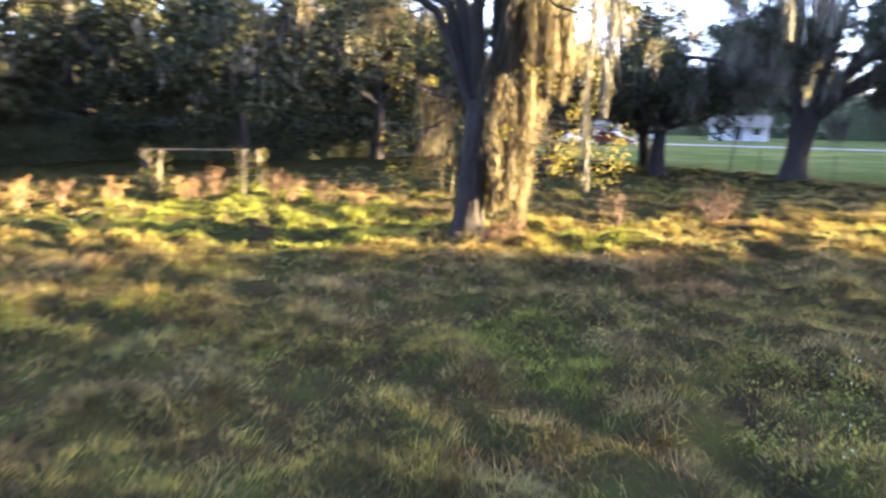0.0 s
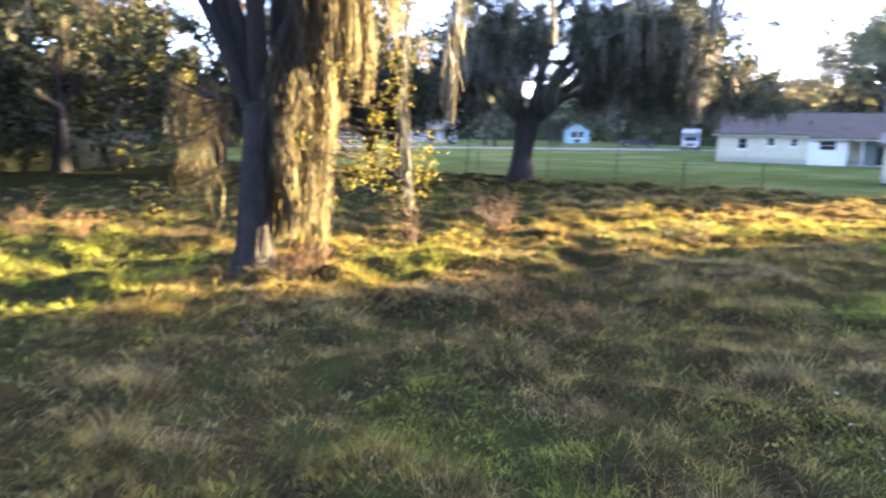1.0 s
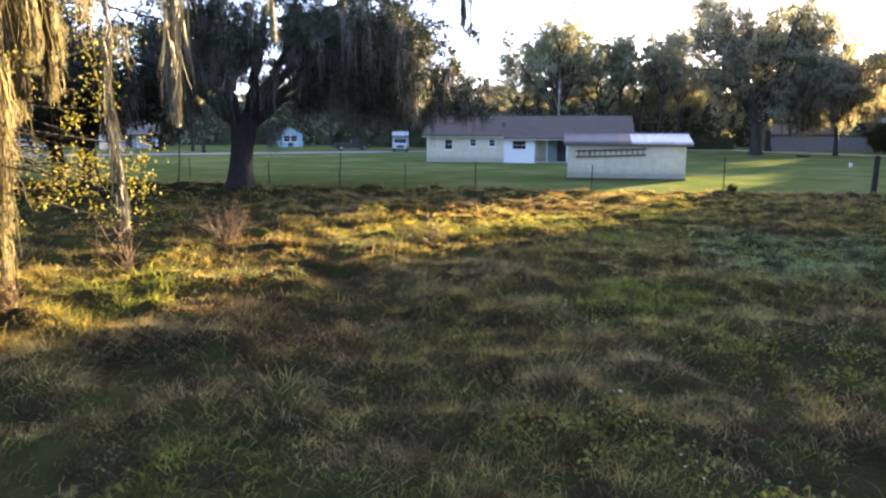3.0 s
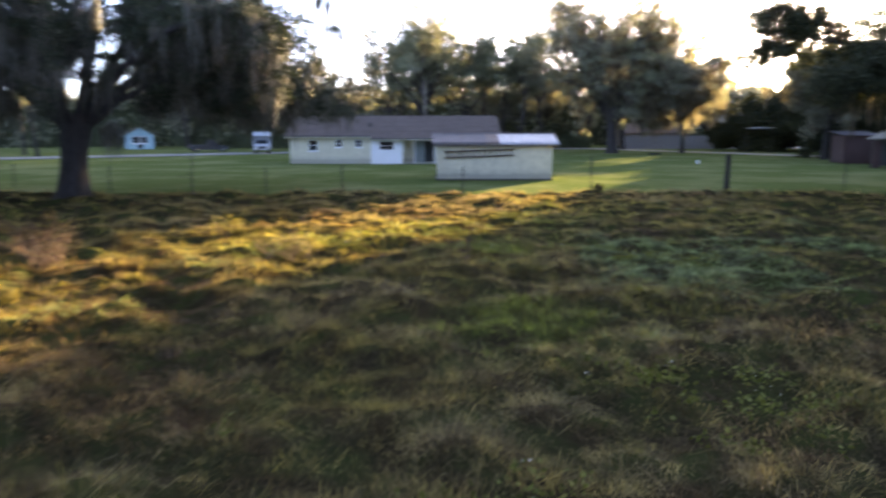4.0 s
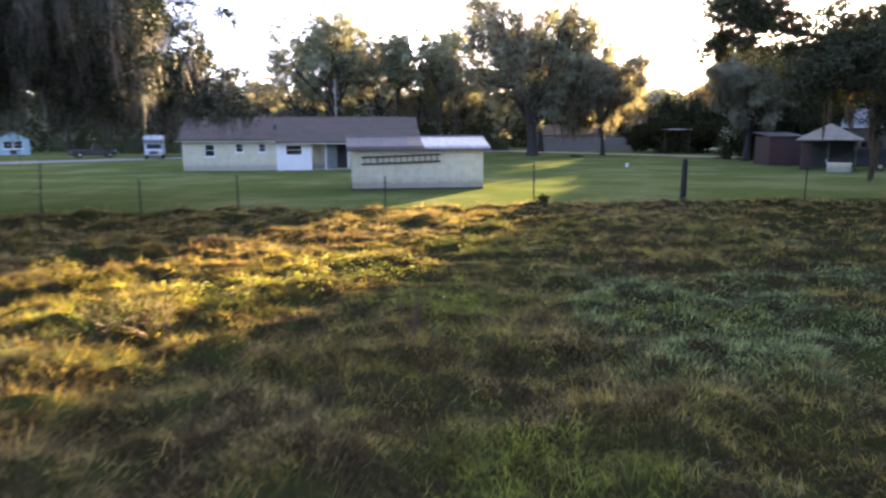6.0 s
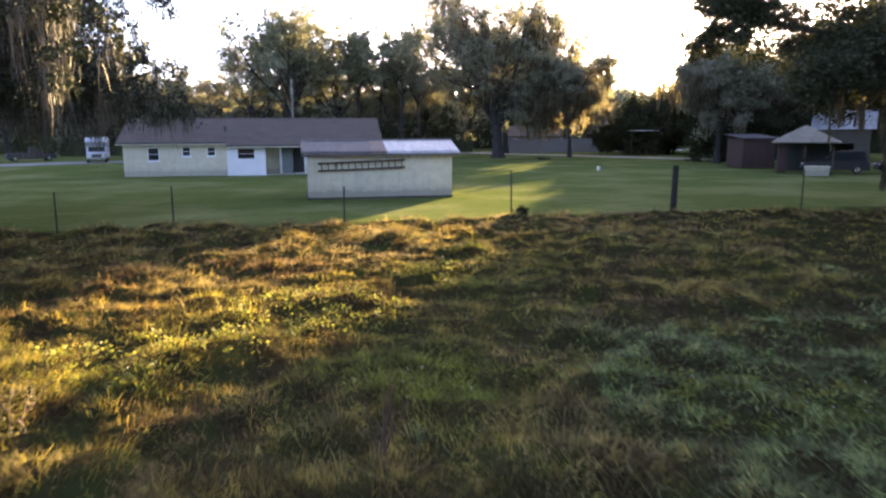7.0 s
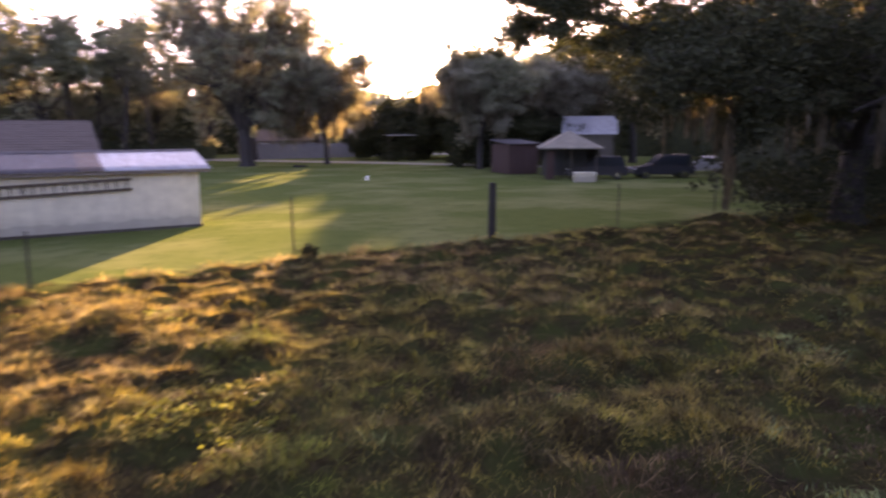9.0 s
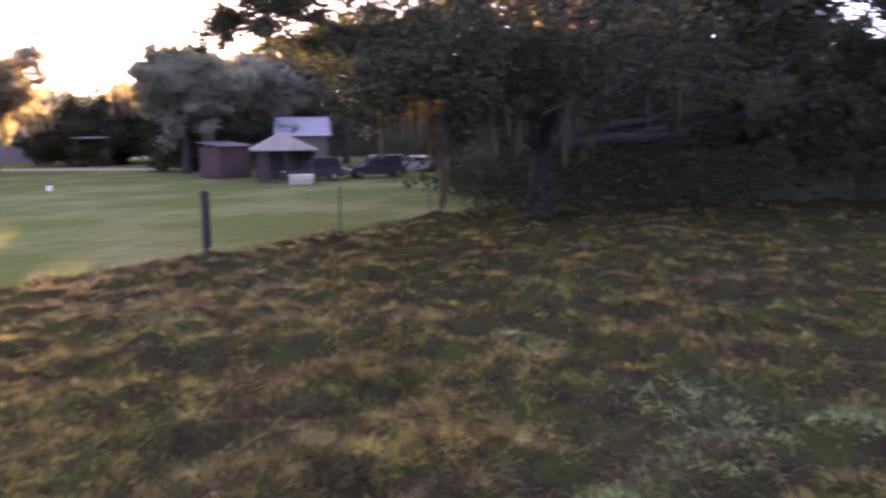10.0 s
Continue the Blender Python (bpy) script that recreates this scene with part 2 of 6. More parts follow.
# White greyed in the colour itself, standing in for shade across the lane.
M_VAN = surface("shade_greyed_white_panels", (0.36, 0.39, 0.43), (0.46, 0.49, 0.53), 12, 1.5, (0.30, 0.31, 0.32), 0.45, 0.05)
M_CAR_SILVER = plain("silver_car_paint", (0.45, 0.46, 0.48), 0.28, 0.4)
M_CAR_DARK = plain("dark_car_paint", (0.03, 0.032, 0.038), 0.25)
M_CAR_RED = plain("dark_red_car_paint", (0.16, 0.02, 0.025), 0.3)
M_TYRE = plain("tyre_rubber", (0.02, 0.02, 0.02), 0.9)
M_CHROME = plain("bright_metal", (0.6, 0.6, 0.6), 0.25, 1.0)
M_LAMP_GLASS = plain("lamp_lens", (0.5, 0.5, 0.48), 0.15)
M_BLUE_WALL = surface("pale_blue_siding", (0.20, 0.36, 0.42), (0.27, 0.44, 0.50), 10, 1, None, 0.7, 0.2)
M_GREY_ROOF = surface("grey_metal_roof", (0.10, 0.095, 0.08), (0.17, 0.16, 0.135), 8, 0.8, (0.09, 0.075, 0.06), 0.7, 0.2, 0.1)


# ---------------------------------------------------------------- mesh helpers
def np_mesh(name, V, F, material, smooth=False):
    """A mesh from arrays; F has one row a face, all with as many corners."""
    me = bpy.data.meshes.new(name)
    V, F = np.asarray(V, np.float32), np.asarray(F, np.int32)
    me.vertices.add(len(V))
    me.vertices.foreach_set("co", V.ravel())
    me.loops.add(F.size)
    me.loops.foreach_set("vertex_index", F.ravel())
    me.polygons.add(len(F))
    me.polygons.foreach_set("loop_start", np.arange(0, F.size, F.shape[1], dtype=np.int32))
    if smooth:
        me.polygons.foreach_set("use_smooth", np.ones(len(F), bool))
    me.update(calc_edges=True)
    me.materials.append(material)
    return me


def part(name, bm, material, parent=None, label=""):
    """Links a bmesh or a mesh as one object, under a thing or part where one is given."""
    if isinstance(bm, bmesh.types.BMesh):
        me = bpy.data.meshes.new(name)
        bm.to_mesh(me)
        bm.free()
        me.materials.append(material)
    else:
        me = bm
    ob = new(name, me)
    if parent:
        ob.parent = parent
    if name in ("moss", "moss_curtain", "brush", "branchwork", "crown", "foliage", "low_foliage", "vine"):
        tagged(ob, kind="stuff")
    return tagged(ob, label)


def thing(name, m, label, category, group="", kind=""):
    ob = new(name)
    ob.empty_display_size = 0.3
    ob.matrix_basis = m
    return tagged(ob, label, category, group, kind)


def box(bm, lo, hi, m=None, bevel=0.0):
    """A box from corner to corner in bm, bevelled where asked."""
    lo, hi = Vector(lo), Vector(hi)
    t = Matrix.Translation((lo + hi) / 2) @ Matrix.Diagonal((*(hi - lo), 1))
    made = bmesh.ops.create_cube(bm, size=1.0, matrix=(m @ t) if m else t)
    if bevel:
        edges = list({e for v in made["verts"] for e in v.link_edges})
        bmesh.ops.bevel(bm, geom=edges, offset=bevel, segments=1, affect="EDGES")
    return bm


def one_box(lo, hi, bevel=0.01, m=None):
    return box(bmesh.new(), lo, hi, m, bevel)


def cyl(r1, r2, depth, m, sides=12, bm=None):
    bm = bm or bmesh.new()
    bmesh.ops.create_cone(bm, cap_ends=True, segments=sides, radius1=r1, radius2=r2, depth=depth, matrix=m)
    return bm


def prism(profile, lo, hi, axis="y"):
    """A closed outline (pairs) pushed from lo to hi along an axis; the pairs are (x, z) for y and (y, z) for x."""
    bm = bmesh.new()
    rings = []
    for at in (lo, hi):
        rings.append([bm.verts.new((a, at, b) if axis == "y" else (at, a, b)) for a, b in profile])
    n = len(profile)
    bm.faces.new(rings[0])
    bm.faces.new(rings[1][::-1])
    for i in range(n):
        bm.faces.new((rings[0][i], rings[0][(i + 1) % n], rings[1][(i + 1) % n], rings[1][i]))
    bmesh.ops.recalc_face_normals(bm, faces=bm.faces)
    return bm


def wall_bm(length, height, thick, holes=()):
    """A wall along x from 0, its outside at y = 0, its inside at y = thick, with openings (x0, z0, x1, z1) through it."""
    bm = bmesh.new()
    xs = sorted({0, length, *[v for h in holes for v in (h[0], h[2])]})
    zs = sorted({0, height, *[v for h in holes for v in (h[1], h[3])]})
    for a, b in zip(xs, xs[1:]):
        run = None
        for c, d in zip(zs, zs[1:]):
            hole = any(h[0] <= a and b <= h[2] and h[1] <= c and d <= h[3] for h in holes)
            if hole:
                if run:
                    box(bm, (a, 0, run[0]), (b, thick, run[1]))
                run = None
            else:
                run = (run[0], d) if run else (c, d)
        if run:
            box(bm, (a, 0, run[0]), (b, thick, run[1]))
    bmesh.ops.remove_doubles(bm, verts=bm.verts, dist=0.0005)
    return bm


def lattice_noise(x, y, seed=0):
    """Smooth value noise from 0 to 1."""
    xi, yi = np.floor(x).astype(np.int64), np.floor(y).astype(np.int64)
    fx, fy = x - xi, y - yi
    fx, fy = fx * fx * (3 - 2 * fx), fy * fy * (3 - 2 * fy)

    def h(a, b):
        k = (a * 374761393 + b * 668265263 + seed * 974634599) & 0xFFFFFFFF
        k = ((k ^ (k >> 13)) * 1274126177) & 0xFFFFFFFF
        return ((k ^ (k >> 16)) & 0xFFFF) / 65535.0
    return (h(xi, yi) * (1 - fx) + h(xi + 1, yi) * fx) * (1 - fy) + (h(xi, yi + 1) * (1 - fx) + h(xi + 1, yi + 1) * fx) * fy


def mounds(x, y, cell, seed):
    """Rounded tussocks, one in most cells of a jittered grid; 0 to 1."""
    xi, yi = np.floor(x / cell), np.floor(y / cell)
    best = np.zeros_like(x)
    for a in (-1, 0, 1):
        for e in (-1, 0, 1):
            cx, cy = xi + a, yi + e
            px, py = (cx + lattice_noise(cx, cy, seed)) * cell, (cy + lattice_noise(cx, cy, seed + 1)) * cell
            size = (0.35 + 0.55 * lattice_noise(cx, cy, seed + 2)) * cell
            d2 = (((x - px) * 0.9 + (y - py) * 0.2) ** 2 + ((y - py) * 1.15) ** 2) / size ** 2
            best = np.maximum(best, np.clip(1 - d2, 0, 1) ** 0.8 * (0.3 + 0.7 * lattice_noise(cx, cy, seed + 3)))
    return best


def tussocks(x, y):
    """How far the growth swells up or sinks, tussock by tussock."""
    x, y = np.asarray(x, float), np.asarray(y, float)
    wx, wy = x + 0.6 * lattice_noise(x / 0.7, y / 0.7, 31), y + 0.6 * lattice_noise(x / 0.7, y / 0.7, 32)
    return 0.16 * (lattice_noise(x / 2.6, y / 2.6, 1) - 0.5) + 0.32 * (mounds(wx, wy, 1.35, 2) - 0.3) + 0.22 * (mounds(wx + 3, wy, 0.8, 7) - 0.3) + 0.10 * (lattice_noise(x / 0.9, y / 0.8, 5) - 0.5) + 0.06 * (lattice_noise(x / 0.3, y / 0.3, 3) - 0.5)


def ground_z(x, y):
    """The ground: tussocky in the rough field, nearly flat on the lawn."""
    x, y = np.asarray(x, float), np.asarray(y, float)
    inside = np.clip((20.0 - y) / 1.5, 0, 1) * np.clip((y + 60) / 20, 0, 1) * np.clip((60 - np.abs(x)) / 15, 0, 1)
    lump = 0.86 * tussocks(x, y)
    swell = 0.10 * (lattice_noise(x / 12, y / 12, 4) - 0.5)
    return inside * (lump + 0.02) + swell * inside


def tube(points, radii, sides, seed_angle=0.0):
    """Vertices and quads of a tube round a bent line."""
    P, R = np.asarray(points, float), np.asarray(radii, float)
    T = np.gradient(P, axis=0)
    T /= np.linalg.norm(T, axis=1)[:, None] + 1e-9
    ref = np.where(np.abs(T[:, 2:3]) > 0.9, np.array([[1.0, 0, 0]]), np.array([[0, 0, 1.0]]))
    A = np.cross(T, ref)
    A /= np.linalg.norm(A, axis=1)[:, None] + 1e-9
    for i in range(1, len(A)):
        A[i] = A[i - 1] - T[i] * np.dot(A[i - 1], T[i])
        A[i] /= np.linalg.norm(A[i]) + 1e-9
    B = np.cross(T, A)
    ang = np.arange(sides) * 2 * np.pi / sides + seed_angle
    V = P[:, None] + R[:, None, None] * (np.cos(ang)[None, :, None] * A[:, None] + np.sin(ang)[None, :, None] * B[:, None])
    n = len(P)
    i, j = np.meshgrid(np.arange(n - 1), np.arange(sides), indexing="ij")
    F = np.stack([i * sides + j, i * sides + (j + 1) % sides, (i + 1) * sides + (j + 1) % sides, (i + 1) * sides + j], -1).reshape(-1, 4)
    return V.reshape(-1, 3), F


def join(pieces):
    """Arrays of many pieces as one."""
    Vs, Fs, n = [], [], 0
    for V, F in pieces:
        Vs.append(V)
        Fs.append(F + n)
        n += len(V)
    return np.concatenate(Vs), np.concatenate(Fs)


def leaves(rng, centres, size, flat=0.0):
    """One bent diamond a leaf."""
    n = len(centres)
    a = rng.normal(size=(n, 3))
    a[:, 2] *= 1 - flat
    a /= np.linalg.norm(a, axis=1)[:, None]
    b = np.cross(a, rng.normal(size=(n, 3)))
    b /= np.linalg.norm(b, axis=1)[:, None]
    s = size * rng.uniform(0.6, 1.35, (n, 1))
    c = np.cross(a, b) * s * 0.12
    V = np.stack([centres - a * s * 0.5, centres + b * s * 0.3 + c, centres + a * s * 0.5, centres - b * s * 0.3 + c], 1).reshape(-1, 3)
    return V, np.arange(n * 4).reshape(-1, 4)


def specks(rng, centres, size):
    """One small pointed leaf, a triangle, at each place: for crowns that stay far off."""
    n = len(centres)
    a = rng.normal(size=(n, 3))
    a /= np.linalg.norm(a, axis=1)[:, None]
    b = np.cross(a, rng.normal(size=(n, 3)))
    b /= np.linalg.norm(b, axis=1)[:, None]
    s = size * rng.uniform(0.7, 1.45, (n, 1))
    V = np.stack([centres - a * s * 0.5 + b * s * 0.34, centres - a * s * 0.5 - b * s * 0.34, centres + a * s * 0.6], 1).reshape(-1, 3)
    return V, np.arange(n * 3).reshape(-1, 3)


def clumps(rng, centres, per, radius, squash=0.7):
    """Points in loose clouds round the centres."""
    n = len(centres)
    d = rng.normal(size=(n, per, 3))
    d /= np.linalg.norm(d, axis=2)[..., None]
    d *= (rng.uniform(0, 1, (n, per, 1)) ** 0.45) * radius * rng.uniform(0.5, 1.3, (n, 1, 1))
    d[..., 2] *= squash
    return (centres[:, None] + d).reshape(-1, 3)


def strands(rng, tops, lengths, width, segs=4, sway=0.06):
    """Hanging ribbons that taper and wander."""
    n = len(tops)
    t = np.linspace(0, 1, segs + 1)
    wander = np.cumsum(rng.normal(0, sway, (n, segs + 1, 2)), 1) * np.minimum(lengths, 1.5)[:, None, None]
    P = np.repeat(tops[:, None], segs + 1, 1)
    P[..., :2] += wander * (t[None, :, None] > 0)
    P[..., 2] -= lengths[:, None] * t[None]
    ang = rng.uniform(0, np.pi, n)
    w = width * rng.uniform(0.5, 1.4, n)
    profile = np.array([0.6, 1.0, 0.9, 0.65, 0.4, 0.15])[np.linspace(0, 5, segs + 1).astype(int)]
    prof = profile[None] * w[:, None] * rng.uniform(0.6, 1.3, (n, segs + 1))
    twist = ang[:, None] + rng.normal(0, 0.5, (n, segs + 1))
    S = np.stack([np.cos(twist), np.sin(twist), np.zeros_like(twist)], -1) * prof[..., None] * 0.5
    V = np.stack([P - S, P + S], 2).reshape(-1, 3)
    k = (np.arange(n) * (segs + 1) * 2)[:, None] + (np.arange(segs) * 2)[None]
    F = np.stack([k, k + 1, k + 3, k + 2], -1).reshape(-1, 4)
    return V, F


def beard(rng, x, y, z0, tip, radius, n, width=0.022, lengths=(0.5, 1.5)):
    """One long beard: short ribbons all the way down, closing to a ragged tip."""
    t = rng.uniform(0, 1, n) ** 0.85
    top = z0 - (z0 - tip) * t
    L = np.minimum(rng.uniform(*lengths, n), top - tip + rng.uniform(0.0, 0.12, n))
    r = radius * (1 - 0.72 * t) * np.sqrt(rng.uniform(0, 1, n))
    ang, ph = rng.uniform(0, 6.28, n), rng.uniform(0, 6.28)
    cx, cy = 0.06 * np.sin(top * 1.3 + ph) + r * np.cos(ang), 0.06 * np.cos(top * 1.1 + ph) + r * np.sin(ang)
    return strands(rng, np.stack([x + cx, y + cy, top], -1), L, width, 4, 0.03)


def moss_clumps(rng, anchors, lengths, per, spread, width, segs=4):
    """Beards of moss: many ribbons round each anchor, the longest in the middle."""
    n = len(anchors)
    off = rng.normal(0, 1, (n, per, 2)) * spread
    r = np.linalg.norm(off, axis=2) / (spread * 2.2)
    tops = np.repeat(anchors[:, None], per, 1)
    tops[..., :2] += off
    L = lengths[:, None] * np.clip(1 - r, 0.15, 1) * rng.uniform(0.35, 1.0, (n, per))
    drop = rng.uniform(0, 0.45, (n, per)) * lengths[:, None] * (1 - rng.uniform(0, 1, (n, per)) ** 0.5)
    tops[..., 2] -= drop
    return strands(rng, tops.reshape(-1, 3), L.reshape(-1), width, segs)


# ---------------------------------------------------------------- trees
def bend(rng, p, d, length, r0, r1, n=6, up=0.05, wob=0.16):
    """A bent line of n steps with shrinking radii."""
    pts, d = [np.array(p, float)], np.array(d, float)
    for _ in range(n):
        d = d / np.linalg.norm(d) + np.array([0, 0, up]) + rng.normal(0, wob, 3)
        d /= np.linalg.norm(d)
        pts.append(pts[-1] + d * length / n)
    return np.array(pts), np.linspace(r0, r1, n + 1)


def along(pts, t):
    f = t * (len(pts) - 1)
    i = min(int(f), len(pts) - 2)
    return pts[i] + (pts[i + 1] - pts[i]) * (f - i), pts[i + 1] - pts[i]


def tree(name, m, label, seed, fork, r0, limbs, reach, spread=(35, 65), twigs=(6, 5), per=60, clump=0.75, leaf=0.2, leaf_mat=None,
         moss=0.0, moss_len=(1.0, 2.5), moss_per=10, moss_width=0.06, up=0.05, sides=10, lean=(0, 0), squash=0.7, group="", clear=0.0, moss_segs=3, droop=0.15, cap=99.0, moss_mat=None, crest=99.0):
    """A tree: flared trunk, crooked limbs with their branches, a crown of loose leaf clumps, beards of moss."""
    rng = np.random.default_rng(seed)
    root = thing(name, m, label, "tree", group)
    tp, tr = bend(rng, (0, 0, -0.25), (lean[0], lean[1], 1), fork + 0.25, r0 * 1.0, r0 * 0.8, 7, 0, 0.05)
    tr = tr * np.array([1.55, 1.18, 1.04, 1, 0.98, 0.98, 1.02, 1.05])
    part("trunk", np_mesh("trunk", *tube(tp, tr, sides + 2), M_BARK, True), None, root)
    top = tp[-1]
    tips, hang, fine = [], [], []
    for i in range(limbs):
        az = (i + rng.uniform(-0.3, 0.3)) * 2 * math.pi / limbs
        tilt = radians(rng.uniform(*spread))
        d = (math.cos(az) * math.sin(tilt), math.sin(az) * math.sin(tilt), math.cos(tilt))
        L = reach * rng.uniform(0.8, 1.15)
        r1 = r0 * rng.uniform(0.42, 0.58)
        pts, rad = bend(rng, top - np.array([0, 0, rng.uniform(0.05, 0.35)]) * fork * 0.3, d, L, r1, r1 * 0.25, 8, up, 0.17)
        for j in range(twigs[0]):
            t = rng.uniform(0.25, 1.0) if j else 1.0
            p, dd = along(pts, t)
            dd = dd / np.linalg.norm(dd) + rng.normal(0, 0.75, 3) + np.array([0, 0, droop])
            L2 = reach * rng.uniform(0.28, 0.5)
            r2 = max(r1 * (1 - 0.7 * t) * 0.6, 0.025)
            p2, rad2 = bend(rng, p, dd, L2, r2, r2 * 0.35, 5, up, 0.2)
            if p2[:, 2].min() < clear * 0.9 or p2[:, 2].max() > crest + 0.6:
                continue
            fine.append(tube(p2, rad2, 5))
            for k in range(twigs[1]):
                q, de = along(p2, rng.uniform(0.3, 1.0))
                de = de / np.linalg.norm(de) + rng.normal(0, 0.8, 3)
                L3 = reach * rng.uniform(0.10, 0.22)
                p3, rad3 = bend(rng, q, de, L3, r2 * 0.4, 0.008, 3, -0.02, 0.2)
                if p3[:, 2].min() < clear * 0.8 or p3[:, 2].max() > crest + 0.4:
                    continue
                fine.append(tube(p3, rad3, 3))
                tips += [p3[2], p3[3]]
                hang.append(p3[1])
            hang += [p2[1], p2[3]]
        part("limb", np_mesh("limb", *tube(pts, rad, sides), M_BARK, True), None, root)
    part("branchwork", np_mesh("branchwork", *join(fine), M_BARK, True), None, root)
    tips = np.array(tips)
    tips = tips[(tips[:, 2] > clear) & ((tips[:, 2] < cap) | (rng.uniform(0, 1, len(tips)) < 0.35)) & (tips[:, 2] < crest - 2.6 * lattice_noise(tips[:, 0] / 1.7 + 40, tips[:, 1] / 1.7 + 40, seed))]
    part("crown", np_mesh("crown", *specks(rng, clumps(rng, tips, per, clump, squash), leaf), leaf_mat or M_OAK_LEAF), None, root)
    if moss:
        hang = np.array(hang)
        hang = hang[hang[:, 2] > clear]
        pick = hang[rng.uniform(0, 1, len(hang)) < moss]
        ln = rng.uniform(*moss_len, len(pick))
        ln = np.minimum(ln, np.maximum(pick[:, 2] - 0.6, 0.3))
        part("moss", np_mesh("moss", *moss_clumps(rng, pick, ln, moss_per, 0.16 + 0.05 * moss_len[1], moss_width, moss_segs), moss_mat or M_MOSS), None, root, "hanging grey-green beard moss")
    return root


def at(x, y, turn=0, scale=1.0, sink=0.0):
    return pose(x, y, float(ground_z(x, y)) - sink, 0, 0, turn) @ Matrix.Scale(scale, 4)


def shrub(name, m, label, seed, height, width, leaf, leaf_mat, stems=14, per=30, bare=False, category="shrub", group="", clump=0.22):
    """Stems from one foot, with side twigs, and leaves unless it is bare."""
    rng = np.random.default_rng(seed)
    root = thing(name, m, label, category, group)
    pieces, tips = [], []
    for i in range(stems):
        az, out = rng.uniform(0, 6.28), rng.uniform(0.15, 1.0) * width / height * 0.6
        d = (math.cos(az) * out, math.sin(az) * out, 1)
        foot = (rng.normal(0, 0.08) * width, rng.normal(0, 0.08) * width, -0.08)
        p, r = bend(rng, foot, d, height * rng.uniform(0.6, 1.1), 0.012 + height * 0.004, 0.004, 5, 0.0, 0.14)
        pieces.append(tube(p, r, 4))
        tips += [p[3], p[4], p[5]]
        for k in range(4):
            q, dd = along(p, rng.uniform(0.3, 0.95))
            p2, r2 = bend(rng, q, dd / np.linalg.norm(dd) + rng.normal(0, 0.6, 3), height * rng.uniform(0.15, 0.4), 0.007, 0.003, 3, 0.02, 0.2)
            pieces.append(tube(p2, r2, 3))
            tips += [p2[2], p2[3]]
    part("brush", np_mesh("brush", *join(pieces), M_TWIG), None, root)
    if not bare:
        part("foliage", np_mesh("foliage", *leaves(rng, clumps(rng, np.array(tips), per, clump, 0.8), leaf), leaf_mat), None, root)
    return root


# ---------------------------------------------------------------- ground, road
def graded(fine_lo, fine_hi, step, far):
    inner = np.arange(fine_lo, fine_hi + step / 2, step)
    outer = np.array([1.0, 2.5, 5, 9, 15, 24, 38, 60, 95, 150, 240, 400, 700, 1200, far])
    return np.concatenate([fine_lo - outer[::-1], inner, fine_hi + outer])


gx, gy = graded(-32, 24, 0.17, 2200), graded(-28, 21, 0.17, 2200)
X, Y = np.meshgrid(gx, gy, indexing="ij")
nx, ny = X.shape
V = np.stack([X, Y, ground_z(X, Y)], -1).reshape(-1, 3)
i, j = np.meshgrid(np.arange(nx - 1), np.arange(ny - 1), indexing="ij")
F = np.stack([i * ny + j, (i + 1) * ny + j, (i + 1) * ny + j + 1, i * ny + j + 1], -1).reshape(-1, 4)
tagged(part("ground", np_mesh("ground", V, F, M_GROUND, True), None), "rough tussocky field that meets a mown green lawn", "ground", kind="structure")


def ribbon(name, line, width, z, material, label):
    """A strip of road along a line of points, with a thickness of its own."""
    P = np.array(line, float)
    T = np.gradient(P, axis=0)
    N = np.stack([-T[:, 1], T[:, 0]], -1)
    N /= np.linalg.norm(N, axis=1)[:, None]
    bm = bmesh.new()
    rows = []
    for p, n in zip(P, N):
        a, b = p + n * width / 2, p - n * width / 2
        rows.append([bm.verts.new((*q, h)) for q, h in ((a, -0.05), (a, z), (b, z), (b, -0.05))])
    for r, s in zip(rows, rows[1:]):
        for k in range(3):
            bm.faces.new((r[k], r[k + 1], s[k + 1], s[k]))
    bmesh.ops.recalc_face_normals(bm, faces=bm.faces)
    return tagged(part(name, bm, material), label, name.split("_")[0], kind="structure")


ribbon("road", [(-160, 8), (-110, 30), (-62, 56), (-28, 80), (13, 100), (60, 106), (160, 112)], 6.5, 0.03, M_ASPHALT, "grey asphalt lane behind the houses")
ribbon("driveway", [(22, 98), (34, 80), (44, 62), (52, 50), (60, 40)], 4.5, 0.025, M_DIRT, "pale sandy driveway beside the carport")


# ---------------------------------------------------------------- house
def window_unit(parent, x, z, w, h, y=0.0, thick=0.2, bars=1, sill=True):
    """A sash window set in an opening; x, z its lower corner on the wall's outside."""
    t = 0.06
    win = part("window", one_box((x, y + 0.06, z), (x + w, y + 0.075, z + h), 0.0), M_GLASS, parent, "dark glazed sash window")
    bm = bmesh.new()
    box(bm, (x, y + 0.02, z), (x + t, y + 0.12, z + h))
    box(bm, (x + w - t, y + 0.02, z), (x + w, y + 0.12, z + h))
    box(bm, (x + t, y + 0.02, z), (x + w - t, y + 0.12, z + t))
    box(bm, (x + t, y + 0.02, z + h - t), (x + w - t, y + 0.12, z + h))
    part("frame", bm, M_WHITE, win)
    for k in range(bars):
        zz = z + h * (k + 1) / (bars + 1)
        part("sash_bar", one_box((x + t, y + 0.05, zz - 0.015), (x + w - t, y + 0.1, zz + 0.015), 0.005), M_WHITE, win)
    if sill:
        part("sill", one_box((x - 0.06, y - 0.06, z - 0.09), (x + w + 0.06, y + 0.02, z - 0.003), 0.012), M_WHITE, win)
    return win


